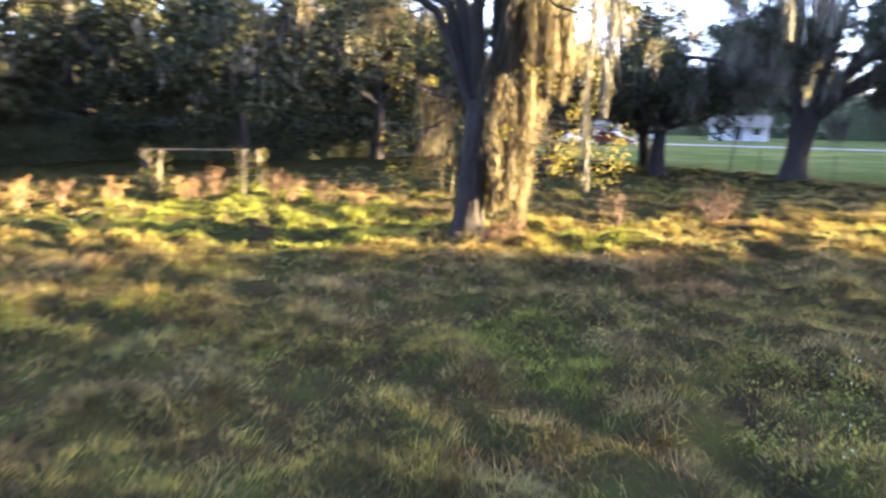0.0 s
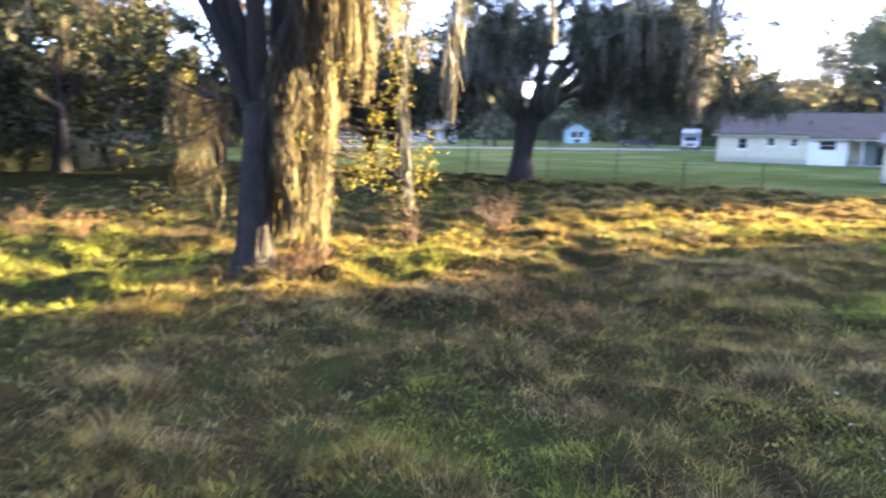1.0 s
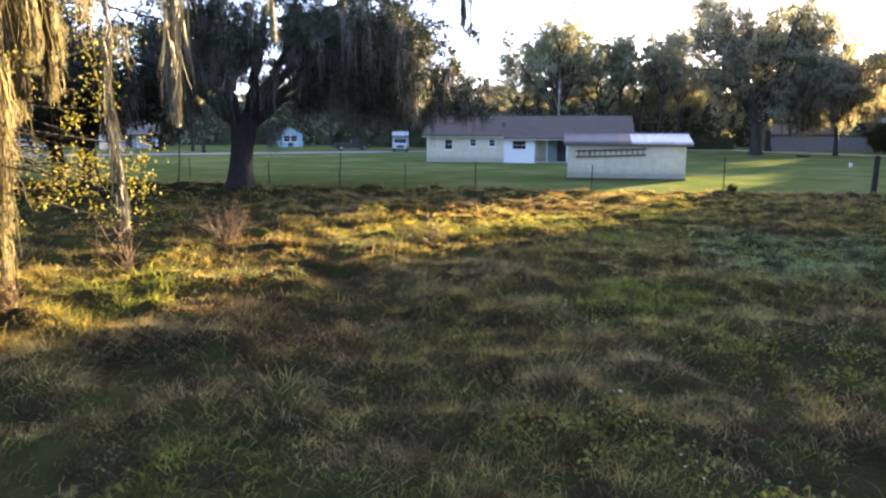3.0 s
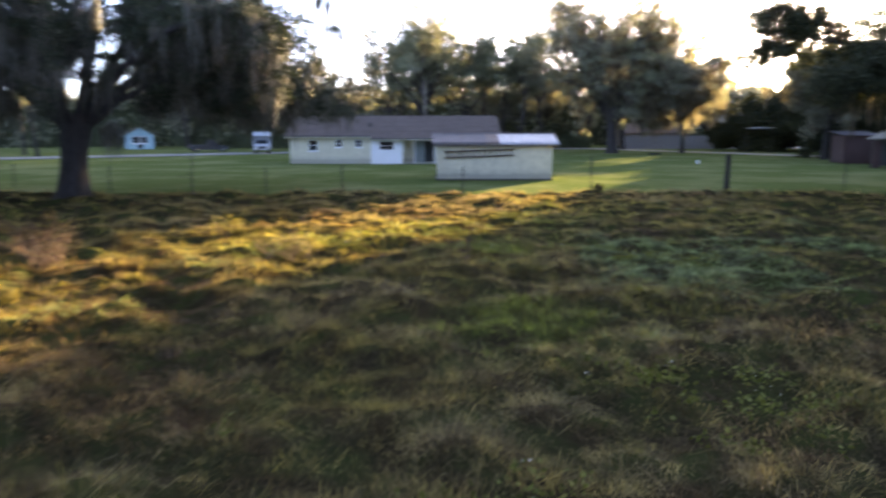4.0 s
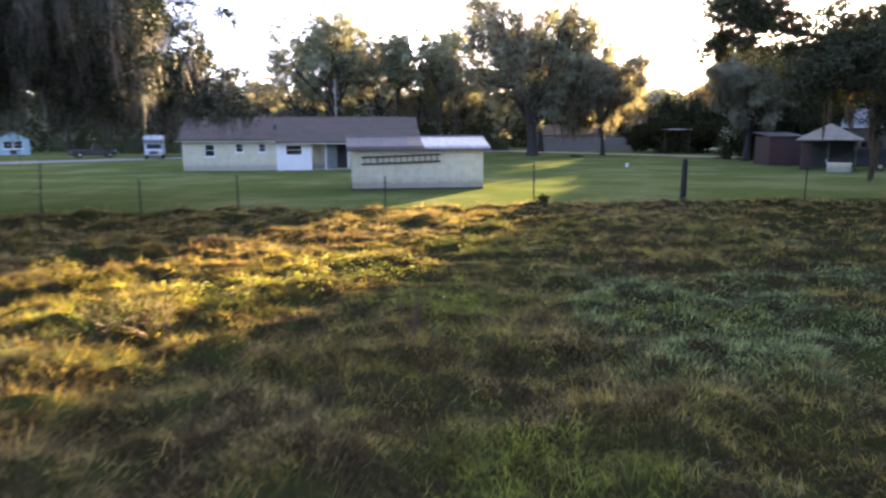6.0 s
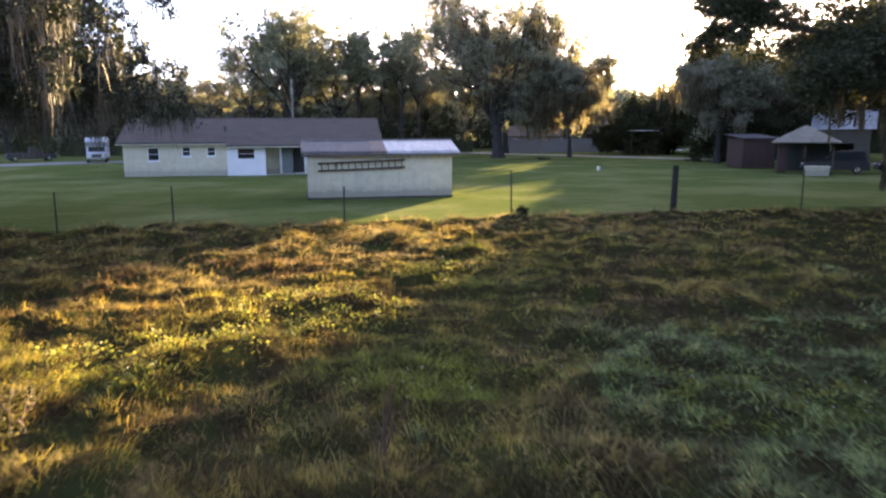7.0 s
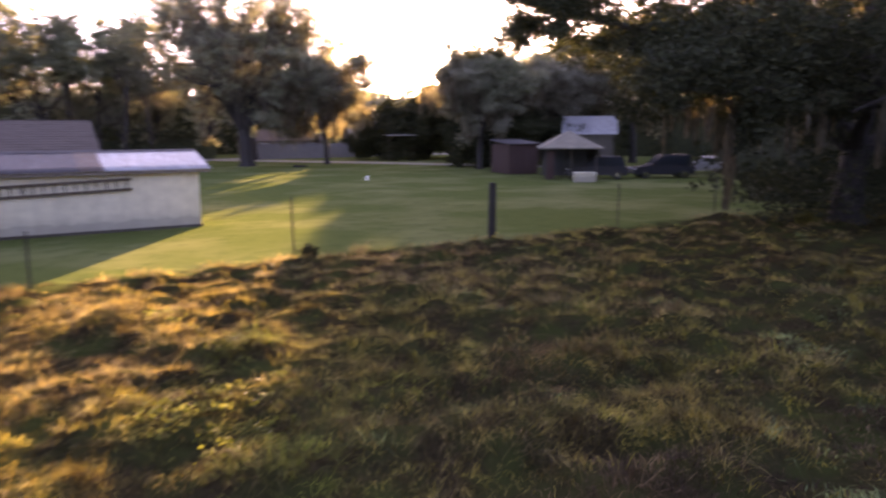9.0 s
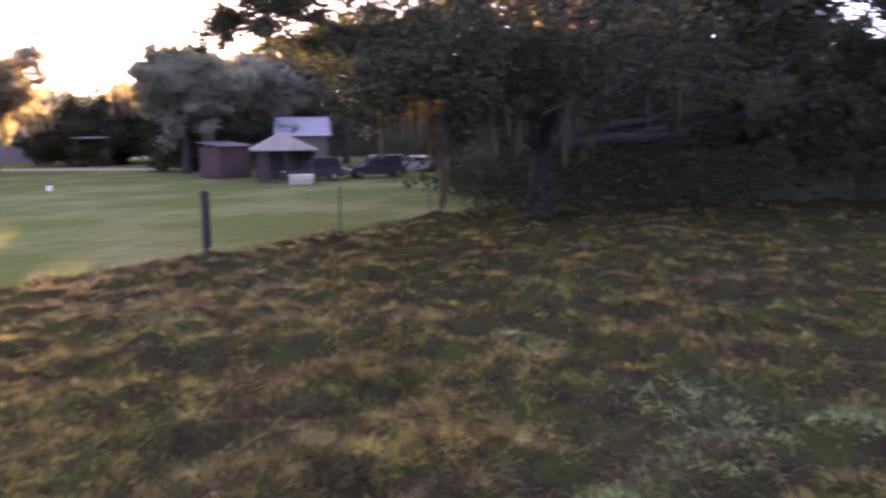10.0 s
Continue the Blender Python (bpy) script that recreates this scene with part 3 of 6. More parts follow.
def house():
    """Low cream bungalow: x 0 to 19.4 along its back, y 0 its face, gable roof."""
    root = thing("house", pose(-18.66, 50.3, 0), "low cream stucco bungalow with a brown shingle roof", "house")
    eave, D, W = 2.52, 8.8, 19.4
    holes = [(1.75, 1.19, 2.6, 2.21), (4.25, 1.52, 4.9, 2.25), (6.1, 1.52, 6.75, 2.23)]
    part("wall", wall_bm(7.75, eave, 0.2, holes), M_CREAM, root)
    for a, b, c, d in holes:
        window_unit(root, a, b, c - a, d - b)
    # projecting room in white boards, then the recessed porch
    panel = part("panel_wall", wall_bm(2.8, 2.25, 0.12, [(0.65, 1.26, 2.0, 2.12)]), M_WHITE, root, "white-painted board wall of the projecting room")
    panel.location = (7.75, -0.45, 0)
    for k in range(8):
        part("batten", one_box((7.9 + k * 0.35, -0.462, 0.02), (7.93 + k * 0.35, -0.45, 1.2), 0.0), M_WHITE, panel).location = (-7.75, 0.45, 0)
    window_unit(root, 8.4, 1.26, 1.35, 0.86, -0.45, 0.12, 1, False)
    part("return_wall", one_box((7.63, -0.45, 0), (7.748, 0.0, 2.25), 0.0), M_WHITE, root)
    part("return_wall", one_box((10.432, -0.328, 0), (10.55, 1.5, 2.25), 0.0), M_CREAM, root)
    part("porch_wall", one_box((10.553, 1.5, 0), (11.75, 1.7, 2.4), 0.0), M_CREAM, root)
    part("screen", one_box((11.753, 0.4, 0.1), (12.62, 0.45, 2.2), 0.01), M_GREY_SCREEN, root, "grey-green mesh porch screen")
    part("door", one_box((12.62, 1.5, 0.1), (13.5, 1.56, 2.12), 0.01), M_DARK, root, "dark porch door")
    part("porch_floor", one_box((10.55, -0.4, 0.0), (19.0, 1.5, 0.09), 0.01), M_SHED, root)
    for x in (11.7, 13.6, 16.3, 18.9):
        part("porch_post", one_box((x - 0.05, -0.35, 0.09), (x + 0.05, -0.25, 2.2), 0.01), M_WHITE, root)
    part("back_wall", wall_bm(5.9, 2.4, 0.2, [(1.2, 1.0, 2.6, 2.1)]), M_CREAM, root).location = (13.5, 1.5, 0)
    window_unit(root, 14.7, 1.0, 1.4, 1.1, 1.5)
    for x in (0.0, W - 0.2):
        gable = prism([(0.2 if x == 0 else 1.7, 0), (D, 0), (D, eave), (D / 2, 4.35), (0.2 if x == 0 else 1.7, eave + (0 if x == 0 else 0.5))], x, x + 0.2, "x")
        part("gable_wall", gable, M_CREAM, root)
    part("far_wall", one_box((0.2, D - 0.2, 0), (W - 0.2, D, eave), 0.0), M_CREAM, root)
    # roof: each slope a slab in shingle courses
    def course(x0, x1, y0, y1, z0, z1, name="roof"):
        n = 14
        tops = []
        for k in range(n):
            a, e = k / n, (k + 1) / n
            tops += [(y0 + (y1 - y0) * a, z0 + (z1 - z0) * a + 0.035), (y0 + (y1 - y0) * e, z0 + (z1 - z0) * e + 0.012)]
        bm = prism(tops + [(y1, z1 - 0.05), (y0, z0 - 0.05)], x0, x1, "x")
        return part(name, bm, M_SHINGLE, root)
    course(-0.4, 7.6, -0.45, D / 2, 2.56, 4.52)
    course(7.6, W + 0.4, -1.0, D / 2, 2.34, 4.52)
    course(-0.4, W + 0.4, D + 0.45, D / 2, 2.56, 4.52)
    part("ridge_cap", one_box((-0.42, D / 2 - 0.12, 4.50), (W + 0.42, D / 2 + 0.12, 4.56), 0.02), M_SHINGLE, root)
    part("fascia", one_box((-0.4, -0.475, 2.40), (7.55, -0.452, 2.48), 0.003), M_CREAM, root)
    part("drip_edge", one_box((-0.4, -0.49, 2.482), (7.55, -0.452, 2.6), 0.003), M_DARK, root)
    part("drip_edge", one_box((7.62, -1.04, 2.262), (W + 0.4, -1.002, 2.38), 0.003), M_DARK, root)
    part("fascia", one_box((7.62, -1.025, 2.18), (W + 0.4, -1.002, 2.26), 0.003), M_CREAM, root)
    part("soffit", one_box((-0.4, -0.45, 2.44), (7.6, 0.0, 2.47), 0.0), M_WHITE, root)
    part("soffit", one_box((7.62, -1.0, 2.24), (W + 0.4, 1.5, 2.28), 0.0), M_WHITE, root)
    part("roof_vent", cyl(0.09, 0.09, 0.4, pose(7.4, 1.6, 3.5), 10), M_DARK, root, "dark roof vent pipe")
    part("vent_cap", cyl(0.18, 0.12, 0.14, pose(7.4, 1.6, 3.74), 10), M_DARK, root)
    return root


house()


# ---------------------------------------------------------------- block shed with tin roof and ladder
def tin_sheet(x0, x1, y0, z0, y1, z1, pitch=0.075, amp=0.011):
    """A corrugated sheet from eave to ridge."""
    n = int((x1 - x0) / pitch * 4)
    xs = np.linspace(x0, x1, n + 1)
    w = amp * np.sin((xs - x0) / pitch * 2 * np.pi)
    rows = 5
    V, F = [], []
    for k in range(rows):
        t = k / (rows - 1)
        V.append(np.stack([xs, np.full(n + 1, y0 + (y1 - y0) * t), z0 + (z1 - z0) * t + w], -1))
    for k in range(rows):
        V.append(V[k] - np.array([0, 0, 0.006]))
    V = np.concatenate(V)
    m, half = n + 1, rows * (n + 1)
    a, b = np.meshgrid(np.arange(rows - 1), np.arange(n), indexing="ij")
    top = np.stack([a * m + b, a * m + b + 1, (a + 1) * m + b + 1, (a + 1) * m + b], -1).reshape(-1, 4)
    rim = np.concatenate([np.stack([np.arange(n) + 1, np.arange(n), np.arange(n) + half, np.arange(n) + 1 + half], -1),
                          np.stack([np.arange(rows - 1) * m, (np.arange(rows - 1) + 1) * m, (np.arange(rows - 1) + 1) * m + half, np.arange(rows - 1) * m + half], -1)])
    return V, np.concatenate([top, top[:, ::-1] + half, rim])


def shed():
    W, D, eave, ridge = 7.3, 4.4, 2.25, 2.92
    root = thing("shed", pose(-5.03, 28.5, 0), "whitewashed block shed with a patched corrugated tin roof", "shed")
    part("wall", wall_bm(W, eave, 0.2), M_SHED, root)
    back = part("wall", wall_bm(W, eave, 0.2), M_SHED, root)
    back.location = (0, D - 0.2, 0)
    for x in (0.0, W - 0.2):
        part("gable_wall", prism([(0.2, 0), (D - 0.2, 0), (D - 0.2, eave), (D / 2, ridge - 0.12), (0.2, eave)], x, x + 0.2, "x"), M_SHED, root)
    part("footing", one_box((-0.05, -0.05, -0.1), (W + 0.05, D + 0.05, 0.1), 0.015), M_GATE_WOOD, root, "dark stained footing")
    for x0, x1, mat, lab in ((-0.3, 3.2, M_TIN_DARK, "dull dark tin sheet"), (3.16, 3.98, M_TIN_RUST, "rust-brown tin sheet"), (3.94, 7.7, M_TIN_NEW, "bright galvanised tin sheet")):
        lift = 0.012 if mat is M_TIN_RUST else 0.0
        part("roof_sheet", np_mesh("roof_sheet", *tin_sheet(x0, x1, -0.35, eave + 0.02 + lift, D / 2, ridge + lift), mat, True), None, root, lab)
        part("roof_sheet", np_mesh("roof_sheet", *tin_sheet(x0, x1, D + 0.35, eave + 0.02 + lift, D / 2, ridge + lift), mat, True), None, root, lab)
    part("ridge_cap", prism([(D / 2 - 0.16, ridge - 0.02), (D / 2, ridge + 0.05), (D / 2 + 0.16, ridge - 0.02), (D / 2, ridge + 0.03)], -0.3, 7.7, "x"), M_TIN_DARK, root)
    part("eave_board", one_box((-0.28, -0.30, eave - 0.12), (W + 0.36, -0.27, eave + 0.0), 0.004), M_OLD_WOOD, root)
    for x in np.arange(0.1, W, 0.9):
        part("rafter_end", one_box((x, -0.268, eave - 0.08), (x + 0.06, -0.002, eave - 0.0), 0.004), M_OLD_WOOD, root)
    for k in range(9):
        part("board_stub", one_box((W - 0.35 - k * 0.38, -0.012, eave - 0.2), (W - 0.3 - k * 0.38, 0.0, eave - 0.09), 0.0), M_OLD_WOOD, root)


shed()


def ladder():
    root = thing("ladder", pose(-4.52, 28.44, 1.40, 0, -1.9, 0), "old wooden ladder hung flat on the shed wall", "ladder")
    L, H = 4.36, 0.43
    for z in (0.03, H - 0.03):
        part("rail", one_box((0, -0.08, z - 0.05), (L, -0.03, z + 0.05), 0.008), M_LADDER, root)
    for k in range(13):
        x = 0.18 + k * (L - 0.36) / 12
        part("rung", cyl(0.028, 0.028, H - 0.1, pose(x, -0.05, H / 2), 8), M_LADDER, root)
    for x in (0.9, 3.5):
        part("bracket", one_box((x, -0.03, 0.1), (x + 0.05, 0.05, 0.34), 0.005), M_STEEL, root)


ladder()


# ---------------------------------------------------------------- fence posts between field and lawn
def steel_post(x, y, h, lean=0.0, turn=0.0):
    root = thing("fence_post", pose(x, y, float(ground_z(x, y)), lean, lean * 0.6, turn), "thin dark steel fence post in long grass", "fence post", "field fence posts")
    bm = bmesh.new()
    box(bm, (-0.028, -0.004, -0.3), (0.028, 0.004, h))
    box(bm, (-0.004, 0.004, -0.3), (0.004, 0.036, h))
    part("shaft", bm, M_STEEL, root)
    for k in range(int(h / 0.12)):
        part("stud", one_box((-0.01, -0.014, 0.18 + k * 0.11), (0.01, -0.0045, 0.205 + k * 0.11), 0.002), M_STEEL, root)
    return root


for x, y, h, lean in ((-13.6, 19.0, 1.45, 0.8), (-9.8, 19.0, 1.38, -0.6), (-3.82, 19.0, 1.36, 1.0), (2.6, 19.0, 1.87, -0.5), (15.6, 19.3, 1.75, 0.5), (-22.0, 20.5, 1.3, 0.7), (-28.9, 23.9, 1.3, -1.0), (22.0, 19.8, 1.6, 0.6)):
    steel_post(x, y, h, lean)
wooden = thing("wooden_post", pose(9.45, 19.0, 0, 0, 1.0, 20), "thick dark round timber corner post with a worn top", "fence post", "field fence posts")
bm = cyl(0.135, 0.12, 2.3, pose(0, 0, 0.82), 14)
bmesh.ops.bevel(bm, geom=[e for e in bm.edges if all(v.co.z > 1.9 for v in e.verts)], offset=0.03, segments=2, affect="EDGES")
part("shaft", bm, M_POST, wooden)
part("wire_wrap", cyl(0.138, 0.136, 0.03, pose(0, 0, 1.35), 14), M_STEEL, wooden)


# ---------------------------------------------------------------- old gate in the wood's edge
def old_gate():
    root = thing("old_gate", pose(-28.1, -12.0, 0), "leaning grey timber gateway overgrown with vines", "gate")
    posts = [(-0.9, -2.1, 1.75, -10, 0), (-0.6, -1.75, 1.7, 6, 3), (0.55, 1.15, 1.75, 2, -2), (0.7, 1.75, 1.75, -4, 2)]
    for x, y, h, a, b in posts:
        part("post", cyl(0.085, 0.07, h + 0.3, pose(x, y, h / 2 - 0.15, -a, b, 0), 9), M_GATE_WOOD, root)
    part("rail", cyl(0.04, 0.035, 3.7, pose(-0.1, -0.35, 1.72, 90, 0, -21), 8), M_GATE_WOOD, root)
    part("rail", cyl(0.035, 0.03, 1.1, pose(0.6, 1.45, 1.3, 90, 0, -14), 8), M_GATE_WOOD, root)
    part("brace", cyl(0.05, 0.045, 1.9, pose(-0.72, -1.9, 0.8, 16, 4, 0), 8), M_GATE_WOOD, root)
    rng = np.random.default_rng(5)
    c = np.concatenate([np.stack([rng.normal(x, 0.16, 40), rng.normal(y, 0.2, 40), rng.uniform(0.1, h, 40)], -1) for x, y, h, a, b in posts])
    part("vine", np_mesh("vine", *leaves(rng, clumps(rng, c, 9, 0.2, 1.0), 0.09), M_BUSH), None, root, "olive-green climbing vine")


old_gate()


# ---------------------------------------------------------------- utility pole
pole = thing("utility_pole", pose(-6.3, 82, 0), "weathered timber utility pole behind the house", "utility pole")
part("shaft", cyl(0.17, 0.11, 10.0, pose(0, 0, 4.7), 10), M_OLD_WOOD, pole)
part("insulator", cyl(0.05, 0.04, 0.2, pose(0, 0, 9.8), 8), M_DARK, pole)
part("transformer", cyl(0.22, 0.22, 0.7, pose(0.0, 0.36, 8.4), 12), M_GREY_ROOF, pole)


drop = np.array([(-6.3, 82.0, 7.2), (-8.6, 76.0, 6.15), (-11.2, 69.5, 5.35), (-13.8, 63.0, 4.85), (-16.6, 55.6, 4.6)])
cable = part("service_cable", np_mesh("service_cable", *tube(drop, [0.02] * 5, 6), M_DARK, True), None)
tagged(cable, "thin dark service cable slung from pole to house roof", "cable")


# ---------------------------------------------------------------- red store, carport, far buildings
def boards_wall(parent, x0, x1, y, z0, z1, step, mat, thick=0.05, axis="x"):
    n = max(1, int(round((x1 - x0) / step)))
    w = (x1 - x0) / n
    for k in range(n):
        a = x0 + k * w
        lo, hi = ((a + 0.004, y, z0), (a + w - 0.004, y + thick, z1)) if axis == "x" else ((y, a + 0.004, z0), (y + thick, a + w - 0.004, z1))
        part("board", one_box(lo, hi, 0.004), mat, parent)


def gable_roof(parent, x0, x1, y0, y1, eave, ridge, mat, over=0.4, along_x=True, name="roof"):
    """Two roof slabs that meet at a ridge; the ridge runs along x, or along y."""
    if along_x:
        mid = (y0 + y1) / 2
        for ya, yb in ((y0 - over, mid), (y1 + over, mid)):
            part(name, prism([(ya, eave), (yb, ridge), (yb, ridge + 0.07), (ya, eave + 0.07)], x0 - over, x1 + over, "x"), mat, parent)
    else:
        mid = (x0 + x1) / 2
        for xa, xb in ((x0 - over, mid), (x1 + over, mid)):
            part(name, prism([(xa, eave), (xb, ridge), (xb, ridge + 0.07), (xa, eave + 0.07)], y0 - over, y1 + over, "y"), mat, parent)


red = thing("garden_store", pose(33.0, 49.0, 0, 0, 0, -14), "red boarded garden store beside a carport, darkened as shaded", "shed")
boards_wall(red, 0, 2.8, 0, 0.05, 2.6, 0.2, M_SHADED_RED)
boards_wall(red, 0.06, 4.0, 0, 0.05, 2.6, 0.2, M_SHADED_RED, 0.05, "y")
boards_wall(red, 0.06, 4.0, 2.75, 0.05, 2.6, 0.2, M_SHADED_RED, 0.05, "y")
part("back_wall", one_box((0.05, 4.0, 0), (2.75, 4.06, 2.6), 0), M_SHADED_RED, red)
part("roof", prism([(-0.3, 2.62), (4.4, 2.95), (4.4, 3.02), (-0.3, 2.69)], -0.2, 3.0, "x"), M_TIN_DARK, red)
part("door", one_box((1.2, -0.045, 0.06), (2.1, -0.003, 2.05), 0.005), M_SHADED_RED, red)

carport = thing("carport", pose(31.3, 42.2, 0, 0, 0, -36.9) @ Matrix.Diagonal((0.8, 1, 1, 1)), "open timber carport with a tan ribbed hip roof", "carport")
# Posts and beams take the darker wood, with tree shade in its colour.
for x in (0.1, 2.5, 4.9):
    for y in (0.1, 5.4):
        part("post", one_box((x - 0.06, y - 0.06, 0), (x + 0.06, y + 0.06, 2.3), 0.01), M_GATE_WOOD, carport)
for y in (0.0, 5.3):
    part("beam", one_box((-0.1, y + 0.02, 2.302), (5.1, y + 0.18, 2.45), 0.01), M_GATE_WOOD, carport)
hip = bmesh.new()
for z in (0.0, -0.09):
    eaves = [hip.verts.new((x, y, 2.46 + z)) for x, y in ((-0.5, -0.5), (5.5, -0.5), (5.5, 6.0), (-0.5, 6.0))]
    ridge = [hip.verts.new((2.5, y, 3.75 + z)) for y in (2.2, 3.4)]
    for corners in ((eaves[0], eaves[1], ridge[0]), (eaves[1], eaves[2], ridge[1], ridge[0]), (eaves[2], eaves[3], ridge[1]), (eaves[3], eaves[0], ridge[0], ridge[1])):
        hip.faces.new(corners if z == 0 else corners[::-1])
bmesh.ops.bridge_loops(hip, edges=[e for e in hip.edges if e.is_boundary])
part("roof", hip, M_TAN_ROOF, carport)
for k in range(11):
    x = -0.3 + k * 0.56
    top = 2.475 + 1.29 * (1 - abs(x - 2.5) / 3.0)
    deep = -0.5 + 2.7 * (1 - abs(x - 2.5) / 3.0)
    part("roof_rib", prism([(-0.52, 2.47), (deep, top), (deep, top + 0.03), (-0.52, 2.5)], x, x + 0.04, "x"), M_TAN_ROOF, carport)
part("back_wall", one_box((0.2, 5.5, 0), (4.9, 5.56, 2.3), 0), M_DARK, carport)
boards_wall(carport, 0.17, 0.9, 0.06, 0.03, 2.2, 0.24, M_SHADED_RED)

white_barn = thing("outbuilding", pose(46.6, 57.0, 0, 0, 0, -42), "low grey outbuilding with a pale metal gable roof", "building")
part("wall", wall_bm(5.0, 3.4, 0.15, [(1.6, 0, 3.6, 2.0)]), M_GATE_WOOD, white_barn)
part("side_wall", one_box((0, 0.15, 0), (0.15, 5, 3.4), 0), M_GATE_WOOD, white_barn)
part("side_wall", one_box((4.85, 0.15, 0), (5.0, 5, 3.4), 0), M_GATE_WOOD, white_barn)
part("back_wall", one_box((0.15, 4.85, 0), (4.85, 5, 3.4), 0), M_GATE_WOOD, white_barn)
gable_roof(white_barn, 0, 5, 0, 5, 3.4, 5.3, M_TIN_NEW)


def cottage(m, label, wall_mat, W=9.0, D=7.0, eave=2.5, ridge=4.0, roof_mat=None, gable_front=False, porch=True):
    root = thing("cottage", m, label, "house", "houses across the lane")
    holes = [(0.9, 0.9, 2.1, 2.05), (W / 2 - 0.45, 0.1, W / 2 + 0.45, 2.1), (W - 2.1, 0.9, W - 0.9, 2.05)]
    part("wall", wall_bm(W, eave, 0.18, holes), wall_mat, root)
    window_unit(root, 0.9, 0.9, 1.2, 1.15)
    window_unit(root, W - 2.1, 0.9, 1.2, 1.15)
    part("door", one_box((W / 2 - 0.45, 0.05, 0.1), (W / 2 + 0.45, 0.1, 2.1), 0.01), M_DARK, root)
    if gable_front:
        part("gable_wall", prism([(0, eave), (W, eave), (W / 2, ridge)], 0.0, 0.18, "y"), wall_mat, root)
    for x in (0, W - 0.18):
        part("side_wall", one_box((x, 0.18, 0), (x + 0.18, D, eave), 0), wall_mat, root)
        if not gable_front:
            part("gable_wall", prism([(0.0, eave), (D, eave), (D / 2, ridge)], x, x + 0.18, "x"), wall_mat, root)
    part("back_wall", one_box((0.18, D - 0.18, 0), (W - 0.18, D, eave), 0), wall_mat, root)
    gable_roof(root, 0, W, 0, D, eave, ridge, roof_mat or M_GREY_ROOF, 0.45, not gable_front)
    if porch:
        for x in (0.3, W * 0.35, W * 0.65, W - 0.3):
            part("porch_post", one_box((x - 0.06, -1.9, 0), (x + 0.06, -1.78, 2.2), 0.01), M_WHITE, root)
        part("porch_roof", prism([(-2.2, 2.2), (-0.46, 2.45), (-0.46, 2.51), (-2.2, 2.26)], -0.3, W + 0.3, "x"), roof_mat or M_GREY_ROOF, root)
    return root


cottage(pose(-54.5, 98, 0, 0, 0, 25), "pale blue sided cottage across the lane", M_BLUE_WALL, 4.2, 7.0, 2.2, 3.4, M_GREY_ROOF, True, False)
cottage(pose(-76, 80, 0, 0, 0, 32), "white cottage with a porch across the lane, greyed for shade", M_VAN, 8.5, 7.0, 2.5, 4.0)
cottage(pose(-92, 62, 0, 0, 0, 42), "white cottage with a porch across the lane, greyed for shade", M_VAN, 9.5, 7.0, 2.5, 4.1)
cottage(pose(44.5, 106, 0, 0, 0, -8), "tan-roofed cottage behind bushes across the lane", M_OLD_WOOD, 9, 7, 2.9, 5.9, M_TAN_ROOF, False, False)
cottage(pose(30, 112, 0, 0, 0, 4), "brown-roofed cottage behind a board fence", M_OLD_WOOD, 12, 8, 2.4, 4.2, M_SHINGLE, False, False)

far_fence = thing("board_fence", pose(25.5, 98.5, 0, 0, 0, 3), "grey weathered privacy fence of upright boards", "fence")
boards_wall(far_fence, 0, 17.5, 0, 0.05, 2.15, 0.3, M_FENCE_WOOD, 0.03)
for k in range(8):
    part("post", one_box((k * 2.45, 0.034, 0), (k * 2.45 + 0.1, 0.13, 2.2), 0.01), M_FENCE_WOOD, far_fence)
for z in (0.5, 1.7):
    part("rail", one_box((0, 0.132, z), (17.5, 0.17, z + 0.09), 0.005), M_FENCE_WOOD, far_fence)
shelter = thing("shelter", pose(39.0, 83.0, 0, 0, 0, -20), "small open shelter with a pale flat metal roof", "shelter")
for x in (0.1, 3.4):
    for y in (0.1, 2.9):
        part("post", one_box((x - 0.05, y - 0.05, 0), (x + 0.05, y + 0.05, 3.3), 0.01), M_GATE_WOOD, shelter)
part("roof", one_box((-0.2, -0.2, 3.302), (3.7, 3.2, 3.42), 0.02), M_TIN_NEW, shelter)


# ---------------------------------------------------------------- vehicles
def wheel(parent, x, y, r=0.33, w=0.22):
    tyre = part("wheel", cyl(r, r, w, pose(x, y, r, 90, 0, 0), 18), M_TYRE, parent)
    part("rim", cyl(r * 0.6, r * 0.6, w + 0.02, pose(x, y, r, 90, 0, 0), 12), M_CHROME, tyre)
    return tyre


